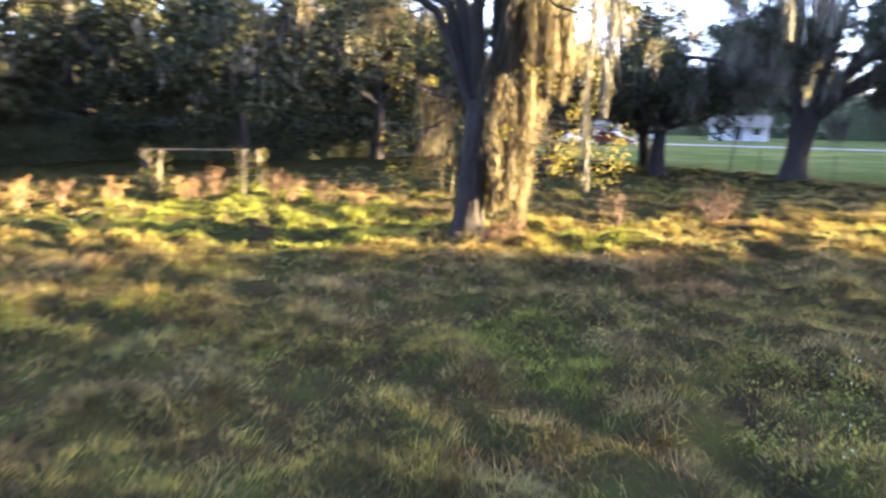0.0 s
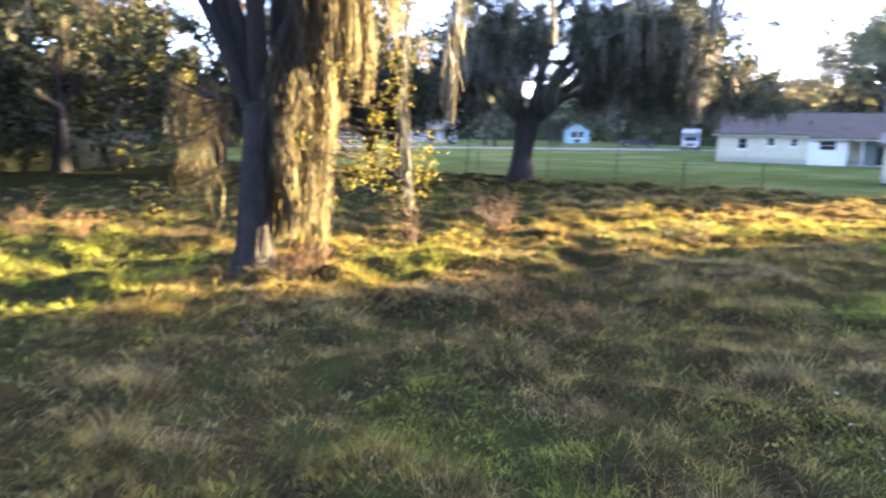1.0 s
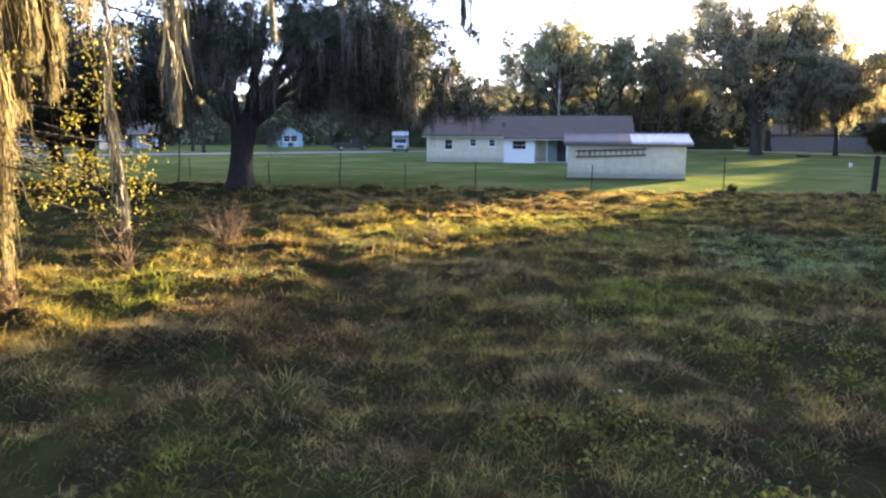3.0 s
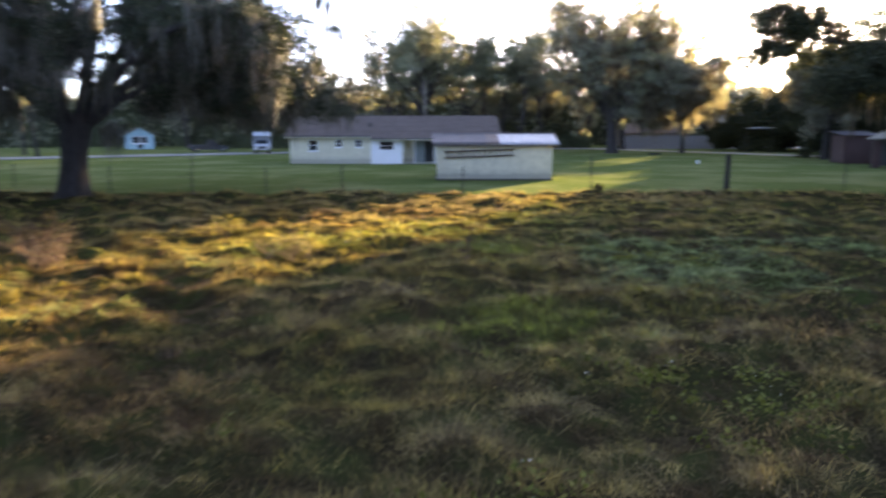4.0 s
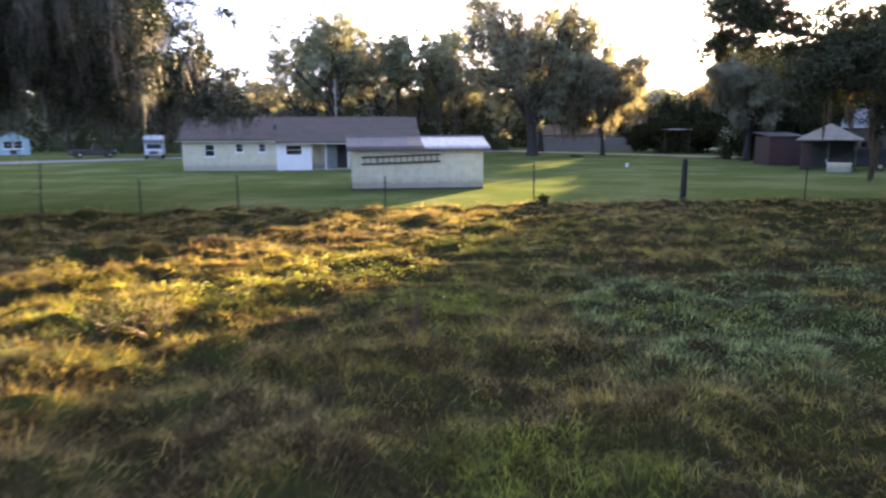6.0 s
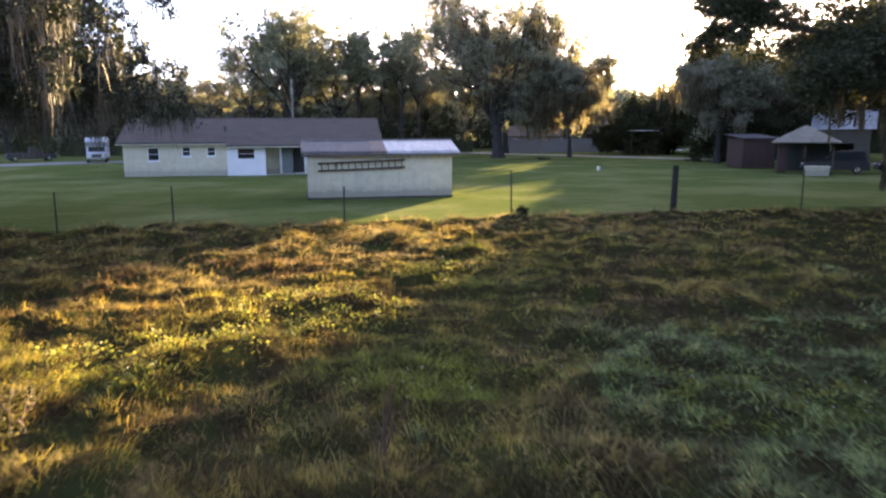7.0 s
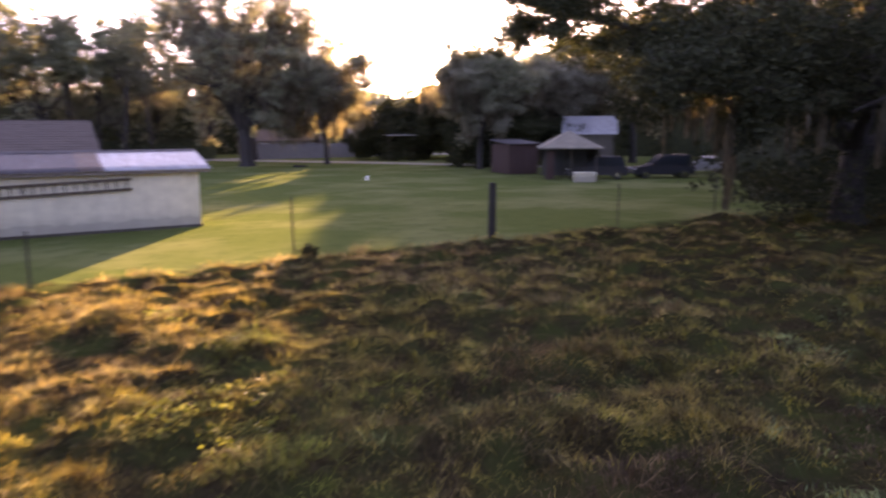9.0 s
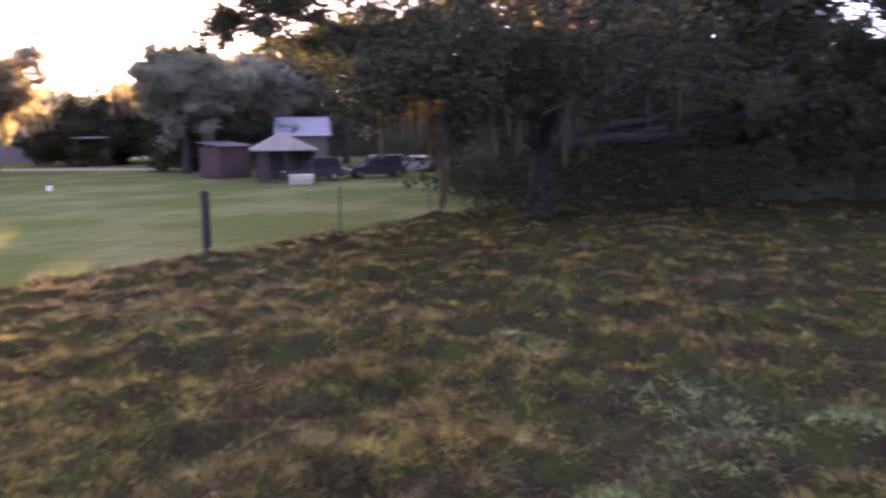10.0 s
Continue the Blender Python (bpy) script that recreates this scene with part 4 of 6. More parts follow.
def car(m, label, paint, length=4.6, height=1.62, van=False, pick=False, category="car"):
    """A car along x, its nose at +x: lower body, glasshouse with panes, wheels, lamps, bumpers."""
    L, H, W = length, height, 1.82
    root = thing("car", m, label, category, "parked vehicles")
    low = [(-L / 2, 0.35), (-L / 2 + 0.05, 0.85), (-L / 2 + 0.25, 0.98), (L / 2 - 1.25, 0.98), (L / 2 - 0.25, 0.86), (L / 2, 0.62), (L / 2 - 0.03, 0.3), (-L / 2 + 0.1, 0.28)]
    bm = prism(low, -W / 2, W / 2)
    bmesh.ops.bevel(bm, geom=[e for e in bm.edges if abs(e.verts[0].co.y - e.verts[1].co.y) < 0.01], offset=0.07, segments=2, affect="EDGES")
    part("body", bm, paint, root)
    back = -0.2 if pick else -L / 2 + 0.18
    cab = [(back, 0.985), (back + 0.22, H), (L / 2 - 2.25, H), (L / 2 - 1.3, 0.985)]
    bm = prism(cab, -W / 2 + 0.12, W / 2 - 0.12)
    bmesh.ops.bevel(bm, geom=list(bm.edges), offset=0.06, segments=2, affect="EDGES")
    part("cabin", bm, paint, root)
    a, b = back + 0.3, L / 2 - 2.1
    for s in (-1, 1):
        y = s * (W / 2 - 0.12)
        q = [(a - 0.1, 1.06), (a + 0.05, H - 0.12), (b - 0.2, H - 0.12), (b + 0.45, 1.06)]
        part("side_window", prism(q, y - 0.006, y + 0.006), M_GLASS, root)
    ws = Vector((L / 2 - 1.3, 0, 0.985)) - Vector((L / 2 - 2.25, 0, H))
    tilt = math.degrees(math.atan2(-ws.z, ws.x))
    part("windscreen", one_box((-0.43, -0.68, -0.008), (0.43, 0.68, 0.008), 0, pose(L / 2 - 1.775, 0, (H + 0.985) / 2 + 0.004, 0, tilt, 0)), M_GLASS, root)
    if pick:
        part("bed", one_box((-L / 2 + 0.2, -0.7, 0.984), (-0.35, 0.7, 1.0), 0), M_DARK, root)
    for x in (-L / 2 + 0.85, L / 2 - 0.85):
        for s in (-1, 1):
            wheel(root, x, s * (W / 2 - 0.09))
    for s in (-1, 1):
        part("headlight", one_box((L / 2 - 0.14, s * 0.62 - 0.17, 0.66), (L / 2 - 0.02, s * 0.62 + 0.17, 0.80), 0.02), M_LAMP_GLASS, root)
        part("tail_light", one_box((-L / 2 - 0.01, s * 0.72 - 0.1, 0.7), (-L / 2 + 0.06, s * 0.72 + 0.1, 0.9), 0.01), M_CAR_RED, root)
        part("mirror", one_box((L / 2 - 1.65, s * (W / 2 + 0.06) - 0.06, 1.02), (L / 2 - 1.55, s * (W / 2 + 0.06) + 0.06, 1.14), 0.02), paint, root)
    part("bumper", one_box((L / 2 - 0.08, -0.78, 0.34), (L / 2 + 0.04, 0.78, 0.52), 0.03), M_DARK, root)
    return root


def motorhome(m):
    root = thing("motorhome", m, "white motorhome parked by the lane", "motorhome", "parked vehicles")
    body = prism([(-3.2, 0.5), (-3.2, 2.75), (2.0, 2.85), (2.5, 2.3), (1.6, 1.85), (1.6, 0.5)], -1.12, 1.12)
    bmesh.ops.bevel(body, geom=list(body.edges), offset=0.08, segments=2, affect="EDGES")
    part("body", body, M_VAN, root)
    cab = prism([(1.605, 0.45), (1.605, 1.8), (1.95, 1.8), (2.5, 1.2), (3.2, 1.05), (3.25, 0.45)], -0.98, 0.98)
    bmesh.ops.bevel(cab, geom=list(cab.edges), offset=0.06, segments=2, affect="EDGES")
    part("cab", cab, M_VAN, root)
    part("windscreen", one_box((-0.34, -0.82, -0.01), (0.34, 0.82, 0.01), 0, pose(2.24, 0, 1.52, 0, 47.5, 0)), M_GLASS, root)
    part("grille", one_box((3.2, -0.5, 0.62), (3.27, 0.5, 0.95), 0.02), M_DARK, root)
    for s in (-1, 1):
        part("headlight", one_box((3.19, s * 0.72 - 0.16, 0.66), (3.27, s * 0.72 + 0.16, 0.92), 0.02), M_LAMP_GLASS, root)
        part("stripe", one_box((-3.0, s * 1.125 - 0.004, 1.2), (1.5, s * 1.125 + 0.004, 1.32), 0), M_GREY_SCREEN, root)
        part("side_window", one_box((-1.4, s * 1.125 - 0.006, 1.6), (-0.2, s * 1.125 + 0.006, 2.2), 0), M_GLASS, root)
        for x in (-1.9, 2.35):
            wheel(root, x, s * 0.9, 0.38, 0.26)
    part("bumper", one_box((3.2, -0.95, 0.38), (3.36, 0.95, 0.56), 0.03), M_CHROME, root)


motorhome(pose(-28.6, 81, 0, 0, 0, -78))
car(pose(-37.5, 86, 0.0, 0, 0, 30), "dark pickup parked across the lane", M_CAR_DARK, 5.3, 1.75, False, True, "pickup")
car(pose(-63.5, 45.5, 0.0, 0, 0, 30), "dark red saloon parked by the lane", M_CAR_RED)
car(pose(-68.5, 41.5, 0.0, 0, 0, 30), "white saloon parked by the lane", M_CAR_WHITE)
car(pose(-76, 66, 0.0, 0, 0, 32), "silver estate car parked by the lane", M_CAR_SILVER)
car(pose(35.6, 41.0, 0.0, 0, 0, 143), "dark sport utility car under the carport roof", M_CAR_DARK, 4.7, 1.75)
car(pose(40.7, 38.9, 0.0, 0, 0, 150), "dark van parked beside the carport drive", M_CAR_DARK, 4.9, 1.85)
car(pose(48.2, 40.7, 0.0, 0, 0, 150), "pale saloon parked under the trees", M_CAR_SILVER, 4.6, 1.5)


# A tiny white thing of unknown kind, given the shape of a bucket.
pail = thing("bucket", pose(19.5, 49.3, 0, 0, 8, 0), "small white thing on the mown lawn, modelled as a bucket", "bucket")
part("body", cyl(0.12, 0.15, 0.34, pose(0, 0, 0.17), 14), M_CAR_WHITE, pail)
part("rim", cyl(0.16, 0.16, 0.03, pose(0, 0, 0.342), 14), M_CAR_WHITE, pail)
log_rng = np.random.default_rng(8)
log = part("log", np_mesh("log", *tube(*bend(log_rng, (-0.8, 0, 0.12), (1, 0.1, 0), 1.6, 0.16, 0.12, 6, 0, 0.04), 9), M_BARK, True), None)
log.matrix_basis = pose(23.0, 73.0, 0, 0, 0, 15)
tagged(log, "dark fallen log lying on the lawn", "log")
crate = thing("storage_box", pose(32.0, 38.5, 0, 0, 0, -35), "pale grey storage box on the grass", "box")
part("body", one_box((-0.8, -0.4, 0), (0.8, 0.4, 0.62), 0.03), M_SHED, crate)
part("lid", one_box((-0.84, -0.44, 0.622), (0.84, 0.44, 0.72), 0.02), M_SHED, crate)


# ---------------------------------------------------------------- the mossy oak in the field
def field_oak():
    rng = np.random.default_rng(11)
    bx, by = -15.2, -8.6
    root = thing("field_oak", at(bx, by), "leaning live oak hung with long golden moss", "tree")
    tp, tr = bend(rng, (0, 0, -0.3), (0.02, 0.02, 1), 3.6, 0.36, 0.31, 9, 0, 0.03)
    tr = tr * np.array([1.5, 1.25, 1.1, 1.03, 1.0, 1.0, 1.0, 1.03, 1.1, 1.15])
    V, F = tube(tp, tr, 26)
    ang = np.arctan2(V[:, 1], V[:, 0])
    V[:, :2] *= (1 + 0.07 * np.sin(ang * 5 + 0.6 + 0.5 * V[:, 2]) + 0.05 * np.sin(ang * 9 + V[:, 2] * 1.6) + 0.03 * np.sin(V[:, 2] * 5 + ang * 2))[:, None]
    part("trunk", np_mesh("trunk", V, F, M_BARK, True), None, root)
    side = np.array([0.66, 0.75, 0])      # towards the lane, across the view from the field
    away = np.array([-0.75, 0.66, 0])
    top = tp[-1]
    tips, hang = [], []
    # direction across, away and up, the length of the steep lower part and of the spreading upper part
    plan = [(-0.24, 0.0, 1.0, 3.2, 4.5, 0.17), (-0.03, 0.14, 1.0, 3.6, 5.0, 0.19), (0.28, 0.0, 1.0, 3.6, 5.0, 0.16), (0.36, -0.15, 1.0, 3.2, 5.5, 0.15), (-0.34, -0.2, 1.0, 3.2, 5.5, 0.14),
            (0.12, -0.34, 1.0, 3.4, 7.0, 0.15), (-0.18, 0.4, 1.0, 3.2, 5.5, 0.15), (0.32, 0.34, 1.0, 3.2, 5.5, 0.14)]
    fine = []
    for s, a, u, L1, L2, r in plan:
        d = side * s + away * a + np.array([0, 0, u])
        p, rad = bend(rng, top - np.array([0, 0, rng.uniform(0.2, 0.8)]), d, L1, r, r * 0.75, 5, 0.02, 0.07)
        out = side * s * 3.6 + away * a * 3.6 + np.array([0, 0, 0.7])
        pu, ru = bend(rng, p[-1], out, L2, r * 0.75, r * 0.25, 7, 0.02, 0.15)
        part("limb", np_mesh("limb", *tube(np.concatenate([p, pu[1:]]), np.concatenate([rad, ru[1:]]), 10), M_BARK, True), None, root)
        for j in range(8):
            q, dd = along(pu, rng.uniform(0.1, 1.0) if j else 1.0)
            p2, r2 = bend(rng, q, dd / np.linalg.norm(dd) + rng.normal(0, 0.8, 3), rng.uniform(1.8, 3.4), r * 0.35, 0.02, 5, 0.0, 0.2)
            fine.append(tube(p2, r2, 6))
            hang += [p2[2], p2[4]]
            for k in range(5):
                q3, d3 = along(p2, rng.uniform(0.3, 1))
                p3, r3 = bend(rng, q3, d3 / np.linalg.norm(d3) + rng.normal(0, 0.9, 3), rng.uniform(0.6, 1.5), 0.02, 0.006, 3, -0.03, 0.2)
                fine.append(tube(p3, r3, 4))
                tips += [p3[2], p3[3]]
                hang.append(p3[2])
        hang += [pu[1], pu[3], pu[5]]
    # the limb that carries the free-hanging beards over the field
    p = np.array([top, (0.5, -0.2, 5.4), (1.8, -0.6, 8.2), (4.5, -0.8, 10.2), (7.2, -0.3, 11.0), (9.6, 0.5, 11.2)])
    part("limb", np_mesh("limb", *tube(p, [0.2, 0.18, 0.15, 0.1, 0.06, 0.03], 9), M_BARK, True), None, root)
    part("branchwork", np_mesh("branchwork", *join(fine), M_BARK, True), None, root)
    tips, hang = np.array(tips), np.array(hang)
    part("crown", np_mesh("crown", *leaves(rng, clumps(rng, tips, 62, 0.6), 0.085), M_OAK_LEAF), None, root)
    # leafy shoots low on the side of the lane and behind the trunk
    low = []
    for k in range(30):
        s, a, z = rng.uniform(0.5, 3.2), rng.normal(0, 0.5), rng.uniform(1.1, 4.6)
        low.append(side * s + away * a + np.array([0, 0, z]))
    for k in range(12):
        low.append(side * rng.uniform(2.2, 3.9) + away * rng.normal(0, 0.3) + np.array([0, 0, rng.uniform(1.4, 2.6)]))
    for k in range(11):
        low.append(-side * rng.uniform(0.6, 2.6) + away * rng.uniform(0.2, 1.6) + np.array([0, 0, rng.uniform(1.4, 4.2)]))
    low = np.array(low)
    shoots = []
    for q in low:
        start = np.array([q[0] * 0.35, q[1] * 0.35, min(q[2] + 0.5, 3.4)])
        p, r = bend(rng, start, q - start, np.linalg.norm(q - start), 0.02, 0.006, 4, 0, 0.08)
        shoots.append(tube(p, r, 4))
    part("brush", np_mesh("brush", *join(shoots), M_BARK), None, root)
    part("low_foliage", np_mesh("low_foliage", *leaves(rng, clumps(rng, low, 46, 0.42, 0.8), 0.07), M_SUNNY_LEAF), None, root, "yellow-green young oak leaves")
    # moss: the great curtain beside the trunk, then beards all over the crown
    n = 115
    s, a = rng.uniform(0.8, 2.4, n), rng.normal(0.25, 0.5, n)
    z = rng.uniform(3.2, 8.6, n)
    anchors = side[None] * s[:, None] + away[None] * a[:, None] + np.stack([0 * z, 0 * z, z], -1)
    reach = np.clip(z - rng.uniform(0.3, 0.9, n) - np.clip(s - 1.2, 0, 0.8) * 4.0, 0.5, rng.uniform(2.4, 6.5, n))
    curtain = [moss_clumps(rng, anchors, reach, 32, 0.13, 0.022, 6)]
    s, a, z = rng.uniform(0.5, 1.4, 60), rng.normal(0.1, 0.4, 60), rng.uniform(2.2, 4.6, 60)
    low_tops = side[None] * s[:, None] + away[None] * a[:, None] + np.stack([0 * z, 0 * z, z], -1)
    curtain.append(moss_clumps(rng, low_tops, np.maximum(z - rng.uniform(0.3, 1.4, 60) - np.clip(s - 1.0, 0, 1) * 1.4, 0.4), 34, 0.12, 0.022, 6))
    for k in range(20):
        q = side * rng.uniform(0.42, 1.5) + away * rng.normal(0.05, 0.35)
        curtain.append(beard(rng, q[0], q[1], rng.uniform(2.2, 3.8), rng.uniform(0.05, 1.1), rng.uniform(0.08, 0.2), 95, 0.022, (0.4, 1.0)))
    for k in range(26):
        s1, a1, z1 = rng.uniform(0.75, 2.4), rng.normal(0.1, 0.45), rng.uniform(5.5, 8.5)
        q = side * s1 + away * a1
        curtain.append(beard(rng, q[0], q[1], z1, rng.uniform(0.5, 1.4) + min(max(0, s1 - 1.2), 0.8) * 3.6, rng.uniform(0.12, 0.28), 170))
    for ds, da, z0, L in ((2.9, -0.3, 6.0, 2.4), (0.45, 0.3, 3.4, 3.0), (0.7, -0.2, 3.6, 3.2), (-0.9, 1.0, 3.6, 3.1), (-1.15, 1.1, 3.5, 3.2), (-0.7, 0.7, 3.8, 3.0), (-1.4, 1.0, 3.9, 2.6)):
        p = side * ds + away * da + np.array([0, 0, z0])
        curtain.append(moss_clumps(rng, p[None], np.array([L]), 80, 0.08, 0.022, 6))
    part("moss_curtain", np_mesh("moss_curtain", *join(curtain), M_MOSS), None, root, "long curtain of straw-grey hanging moss")
    pick = hang[rng.uniform(0, 1, len(hang)) < 0.55]
    ln = np.minimum(rng.uniform(0.6, 2.4, len(pick)), pick[:, 2] - 3.6)
    ok = ln > 0.3
    beards = [moss_clumps(rng, pick[ok], ln[ok], 20, 0.14, 0.03, 5)]
    free = []
    for x, y, z0, tip, r, n1 in ((-10.2, -8.8, 10.0, 3.05, 0.13, 460), (-6.49, -8.0, 11.0, 4.28, 0.08, 240), (-6.24, -9.0, 11.0, 4.1, 0.045, 130), (-12.05, -7.55, 8.5, 1.4, 0.05, 220), (-13.17, 1.29, 11.0, 5.36, 0.14, 200)):
        free.append(beard(rng, x - bx, y - by, z0, tip, r, n1, 0.02, (0.5, 1.4)))
    part("moss", np_mesh("moss", *join(free), M_MOSS_SHADED), None, root, "long free-hanging beards of moss, greyed as shaded")
    part("moss", np_mesh("moss", *join(beards), M_MOSS), None, root, "grey-green beards of hanging moss")


field_oak()

for x, y, turn, L, r in ((-11.7, -11.7, 160, 0.9, 0.02), (-13.6, -10.1, -30, 1.1, 0.025), (-14.1, -9.4, 80, 0.9, 0.025), (-12.9, -9.6, 130, 0.8, 0.02), (-14.3, -7.4, 10, 1.0, 0.025), (-13.4, -9.2, 40, 0.7, 0.02)):
    rng = np.random.default_rng(int(x * -31))
    p, rad = bend(rng, (-L / 2, 0, 0.04), (1, 0, 0.02), L, r, r * 0.4, 6, 0, 0.12)
    pieces = [tube(p, rad, 6)]
    for k in range(3):
        q, d = along(p, rng.uniform(0.3, 0.9))
        pieces.append(tube(*bend(rng, q, d + rng.normal(0, 0.4, 3) * np.linalg.norm(d), L * 0.3, r * 0.5, 0.005, 3, 0.03, 0.2), 4))
    stick = part("fallen_branch", np_mesh("fallen_branch", *join(pieces), M_TWIG, True), None)
    stick.matrix_basis = at(x, y, turn)
    tagged(stick, "grey dead branch fallen in the grass under the oak", "branch", "fallen branches")


# ---------------------------------------------------------------- the other trees
def spreading_oak():
    """A broad old oak: a stout leaning trunk that forks low, limbs that rise and then droop, curtains of moss greyed as
    shaded.
    """
    rng = np.random.default_rng(121)
    root = thing("spreading_oak", at(-21.3, 15.6), "broad dark live oak with drooping mossy limbs by the fence", "tree")
    side, away, rise = np.array([0.83, 0.55, 0]), np.array([-0.55, 0.83, 0]), np.array([0, 0, 1.0])

    def place(s, a, z):
        return side * s + away * a + rise * z
    tp = np.array([place(*q) for q in ((-0.1, 0, -0.3), (-0.05, 0, 0.4), (0.0, 0, 1.2), (0.08, 0, 2.0), (0.16, 0, 2.8), (0.28, 0, 3.7))])
    V, F = tube(tp, [0.95, 0.68, 0.56, 0.54, 0.62, 0.6], 18)
    ang = np.arctan2(V[:, 1], V[:, 0])
    V[:, :2] *= (1 + 0.05 * np.sin(ang * 5) + 0.03 * np.sin(ang * 9 + V[:, 2]))[:, None]
    part("trunk", np_mesh("trunk", V, F, M_BARK, True), None, root)
    plans = [(0.30, [(0.3, 0, 3.1), (1.6, 0.1, 4.2), (3.9, 0.2, 6.2), (6.2, 0.5, 6.7), (8.8, 0.9, 6.2), (11.2, 1.3, 5.0)]),
             (0.38, [(0.4, 0, 3.1), (0.75, 0.1, 4.8), (1.1, 0.2, 6.6), (1.7, 0.4, 9.0), (2.9, 0.8, 11.0)]),
             (0.33, [(0.0, 0, 2.9), (-0.35, 0.05, 4.6), (-0.55, 0.1, 6.4), (-0.5, 0.2, 9.0), (-1.2, 0.4, 11.5)]),
             (0.20, [(0.1, 0, 2.8), (-1.6, -0.2, 4.6), (-4.0, -0.5, 6.0), (-6.6, -0.8, 6.2), (-8.6, -1.0, 5.2)]),
             (0.16, [(0.0, 0.1, 3.0), (-1.8, 1.4, 4.8), (-4.4, 3.0, 5.6), (-7.0, 4.2, 5.2)]),
             (0.24, [(0.4, 0, 2.8), (1.4, 1.6, 4.8), (3.2, 4.0, 7.0), (6.0, 6.2, 8.4), (9.0, 7.4, 8.4), (11.2, 7.4, 8.0), (13.4, 6.6, 7.2)]),
             (0.22, [(0.4, 0, 3.0), (1.6, -1.4, 5.0), (3.6, -3.0, 7.2), (5.8, -4.2, 8.0), (7.6, -4.8, 7.2)]),
             (0.20, [(0.2, 0, 2.8), (-0.8, -1.6, 5.2), (-2.0, -3.6, 7.6), (-2.6, -5.0, 8.8)]),
             (0.20, [(0.2, 0, 2.9), (-0.8, 2.2, 5.2), (-2.4, 4.4, 7.4), (-4.2, 6.2, 8.2)]),
             (0.18, [(0.4, 0, 2.8), (2.4, -0.6, 4.6), (5.0, -1.0, 5.7), (7.6, -1.0, 5.5), (9.8, -0.6, 4.8)]),
             (0.18, [(0.4, 0, 3.0), (2.5, 2.0, 5.0), (6.0, 4.2, 6.3), (9.5, 5.2, 6.1), (12.0, 5.6, 5.6), (14.0, 5.4, 4.9)]),
             (0.20, [(0.5, 0.1, 3.2), (3.0, 1.8, 6.4), (6.6, 3.6, 8.8), (10.0, 4.8, 9.8), (13.0, 5.6, 9.4)]),
             (0.20, [(0.5, 0.1, 3.0), (2.0, 0.6, 6.0), (4.2, 1.4, 8.8), (7.0, 2.2, 10.2), (9.4, 2.8, 10.0)])]
    fine, tips, hang = [], [], []
    for r, line in plans:
        pts = np.array([place(*q) for q in line])
        t = np.linspace(0, len(pts) - 1.001, len(pts) * 4)
        k = t.astype(int)
        pts = pts[k] + (pts[k + 1] - pts[k]) * (t - k)[:, None]
        pts[1:-1] = (pts[:-2] + pts[1:-1] * 2 + pts[2:]) / 4 + rng.normal(0, 0.05, (len(pts) - 2, 3))
        part("limb", np_mesh("limb", *tube(pts, np.linspace(r, r * 0.2, len(pts)), 10), M_BARK, True), None, root)
        for j in range(36 if line[-1][0] > 9 else 20):
            u = rng.uniform(0.3, 1.0) if j else 1.0
            q, d = along(pts, u)
            d = d / np.linalg.norm(d) * 0.8 + rng.normal(0, 0.8, 3)
            p2, r2 = bend(rng, q, d, rng.uniform(1.5, 3.6), r * 0.22, 0.015, 5, -0.20 if u > 0.5 else 0.05, 0.18)
            if p2[:, 2].min() < 3.1:
                continue
            fine.append(tube(p2, r2, 5))
            hang += [p2[1], p2[2], p2[3], p2[4], p2[5]]
            for m in range(7):
                q3, d3 = along(p2, rng.uniform(0.2, 1))
                p3, r3 = bend(rng, q3, d3 / np.linalg.norm(d3) + rng.normal(0, 0.9, 3), rng.uniform(0.5, 1.2), 0.014, 0.005, 3, -0.05, 0.2)
                fine.append(tube(p3, r3, 3))
                tips += [p3[2], p3[3]]
                hang.append(p3[2])
    part("branchwork", np_mesh("branchwork", *join(fine), M_BARK, True), None, root)
    tips, hang = np.array(tips), np.array(hang)
    tips = tips[(tips[:, 2] > 3.2) & ((tips[:, 2] < 9.5) | (rng.uniform(0, 1, len(tips)) < 0.5))]
    part("crown", np_mesh("crown", *specks(rng, clumps(rng, tips, 50, 0.5, 0.75), 0.105), M_OAK_LEAF), None, root)
    pick = hang[(hang[:, 2] > 3.4) & (hang[:, 2] < 9.0) & (rng.uniform(0, 1, len(hang)) < 0.75)]
    ln = np.minimum(rng.uniform(0.8, 4.6, len(pick)) * rng.uniform(0.5, 1.0, len(pick)), pick[:, 2] - rng.uniform(1.3, 3.2, len(pick)))
    part("moss", np_mesh("moss", *moss_clumps(rng, pick, ln, 20, 0.12, 0.034, 3), M_MOSS_SHADED), None, root, "drooping curtains of moss, greyed as shaded")
    low = np.array([place(s, a, z) for s, a, z in ((1.7, -0.3, 3.4), (2.0, -0.2, 3.3), (1.4, -0.2, 3.2), (-2.2, -0.4, 4.4), (-3.0, -0.4, 4.6), (-2.6, 0.1, 4.5))])
    part("moss", np_mesh("moss", *moss_clumps(rng, low, np.array([2.2, 1.8, 2.0, 2.0, 1.8, 2.2]), 70, 0.16, 0.034, 4), M_MOSS_SHADED), None, root, "drooping curtains of moss, greyed as shaded")


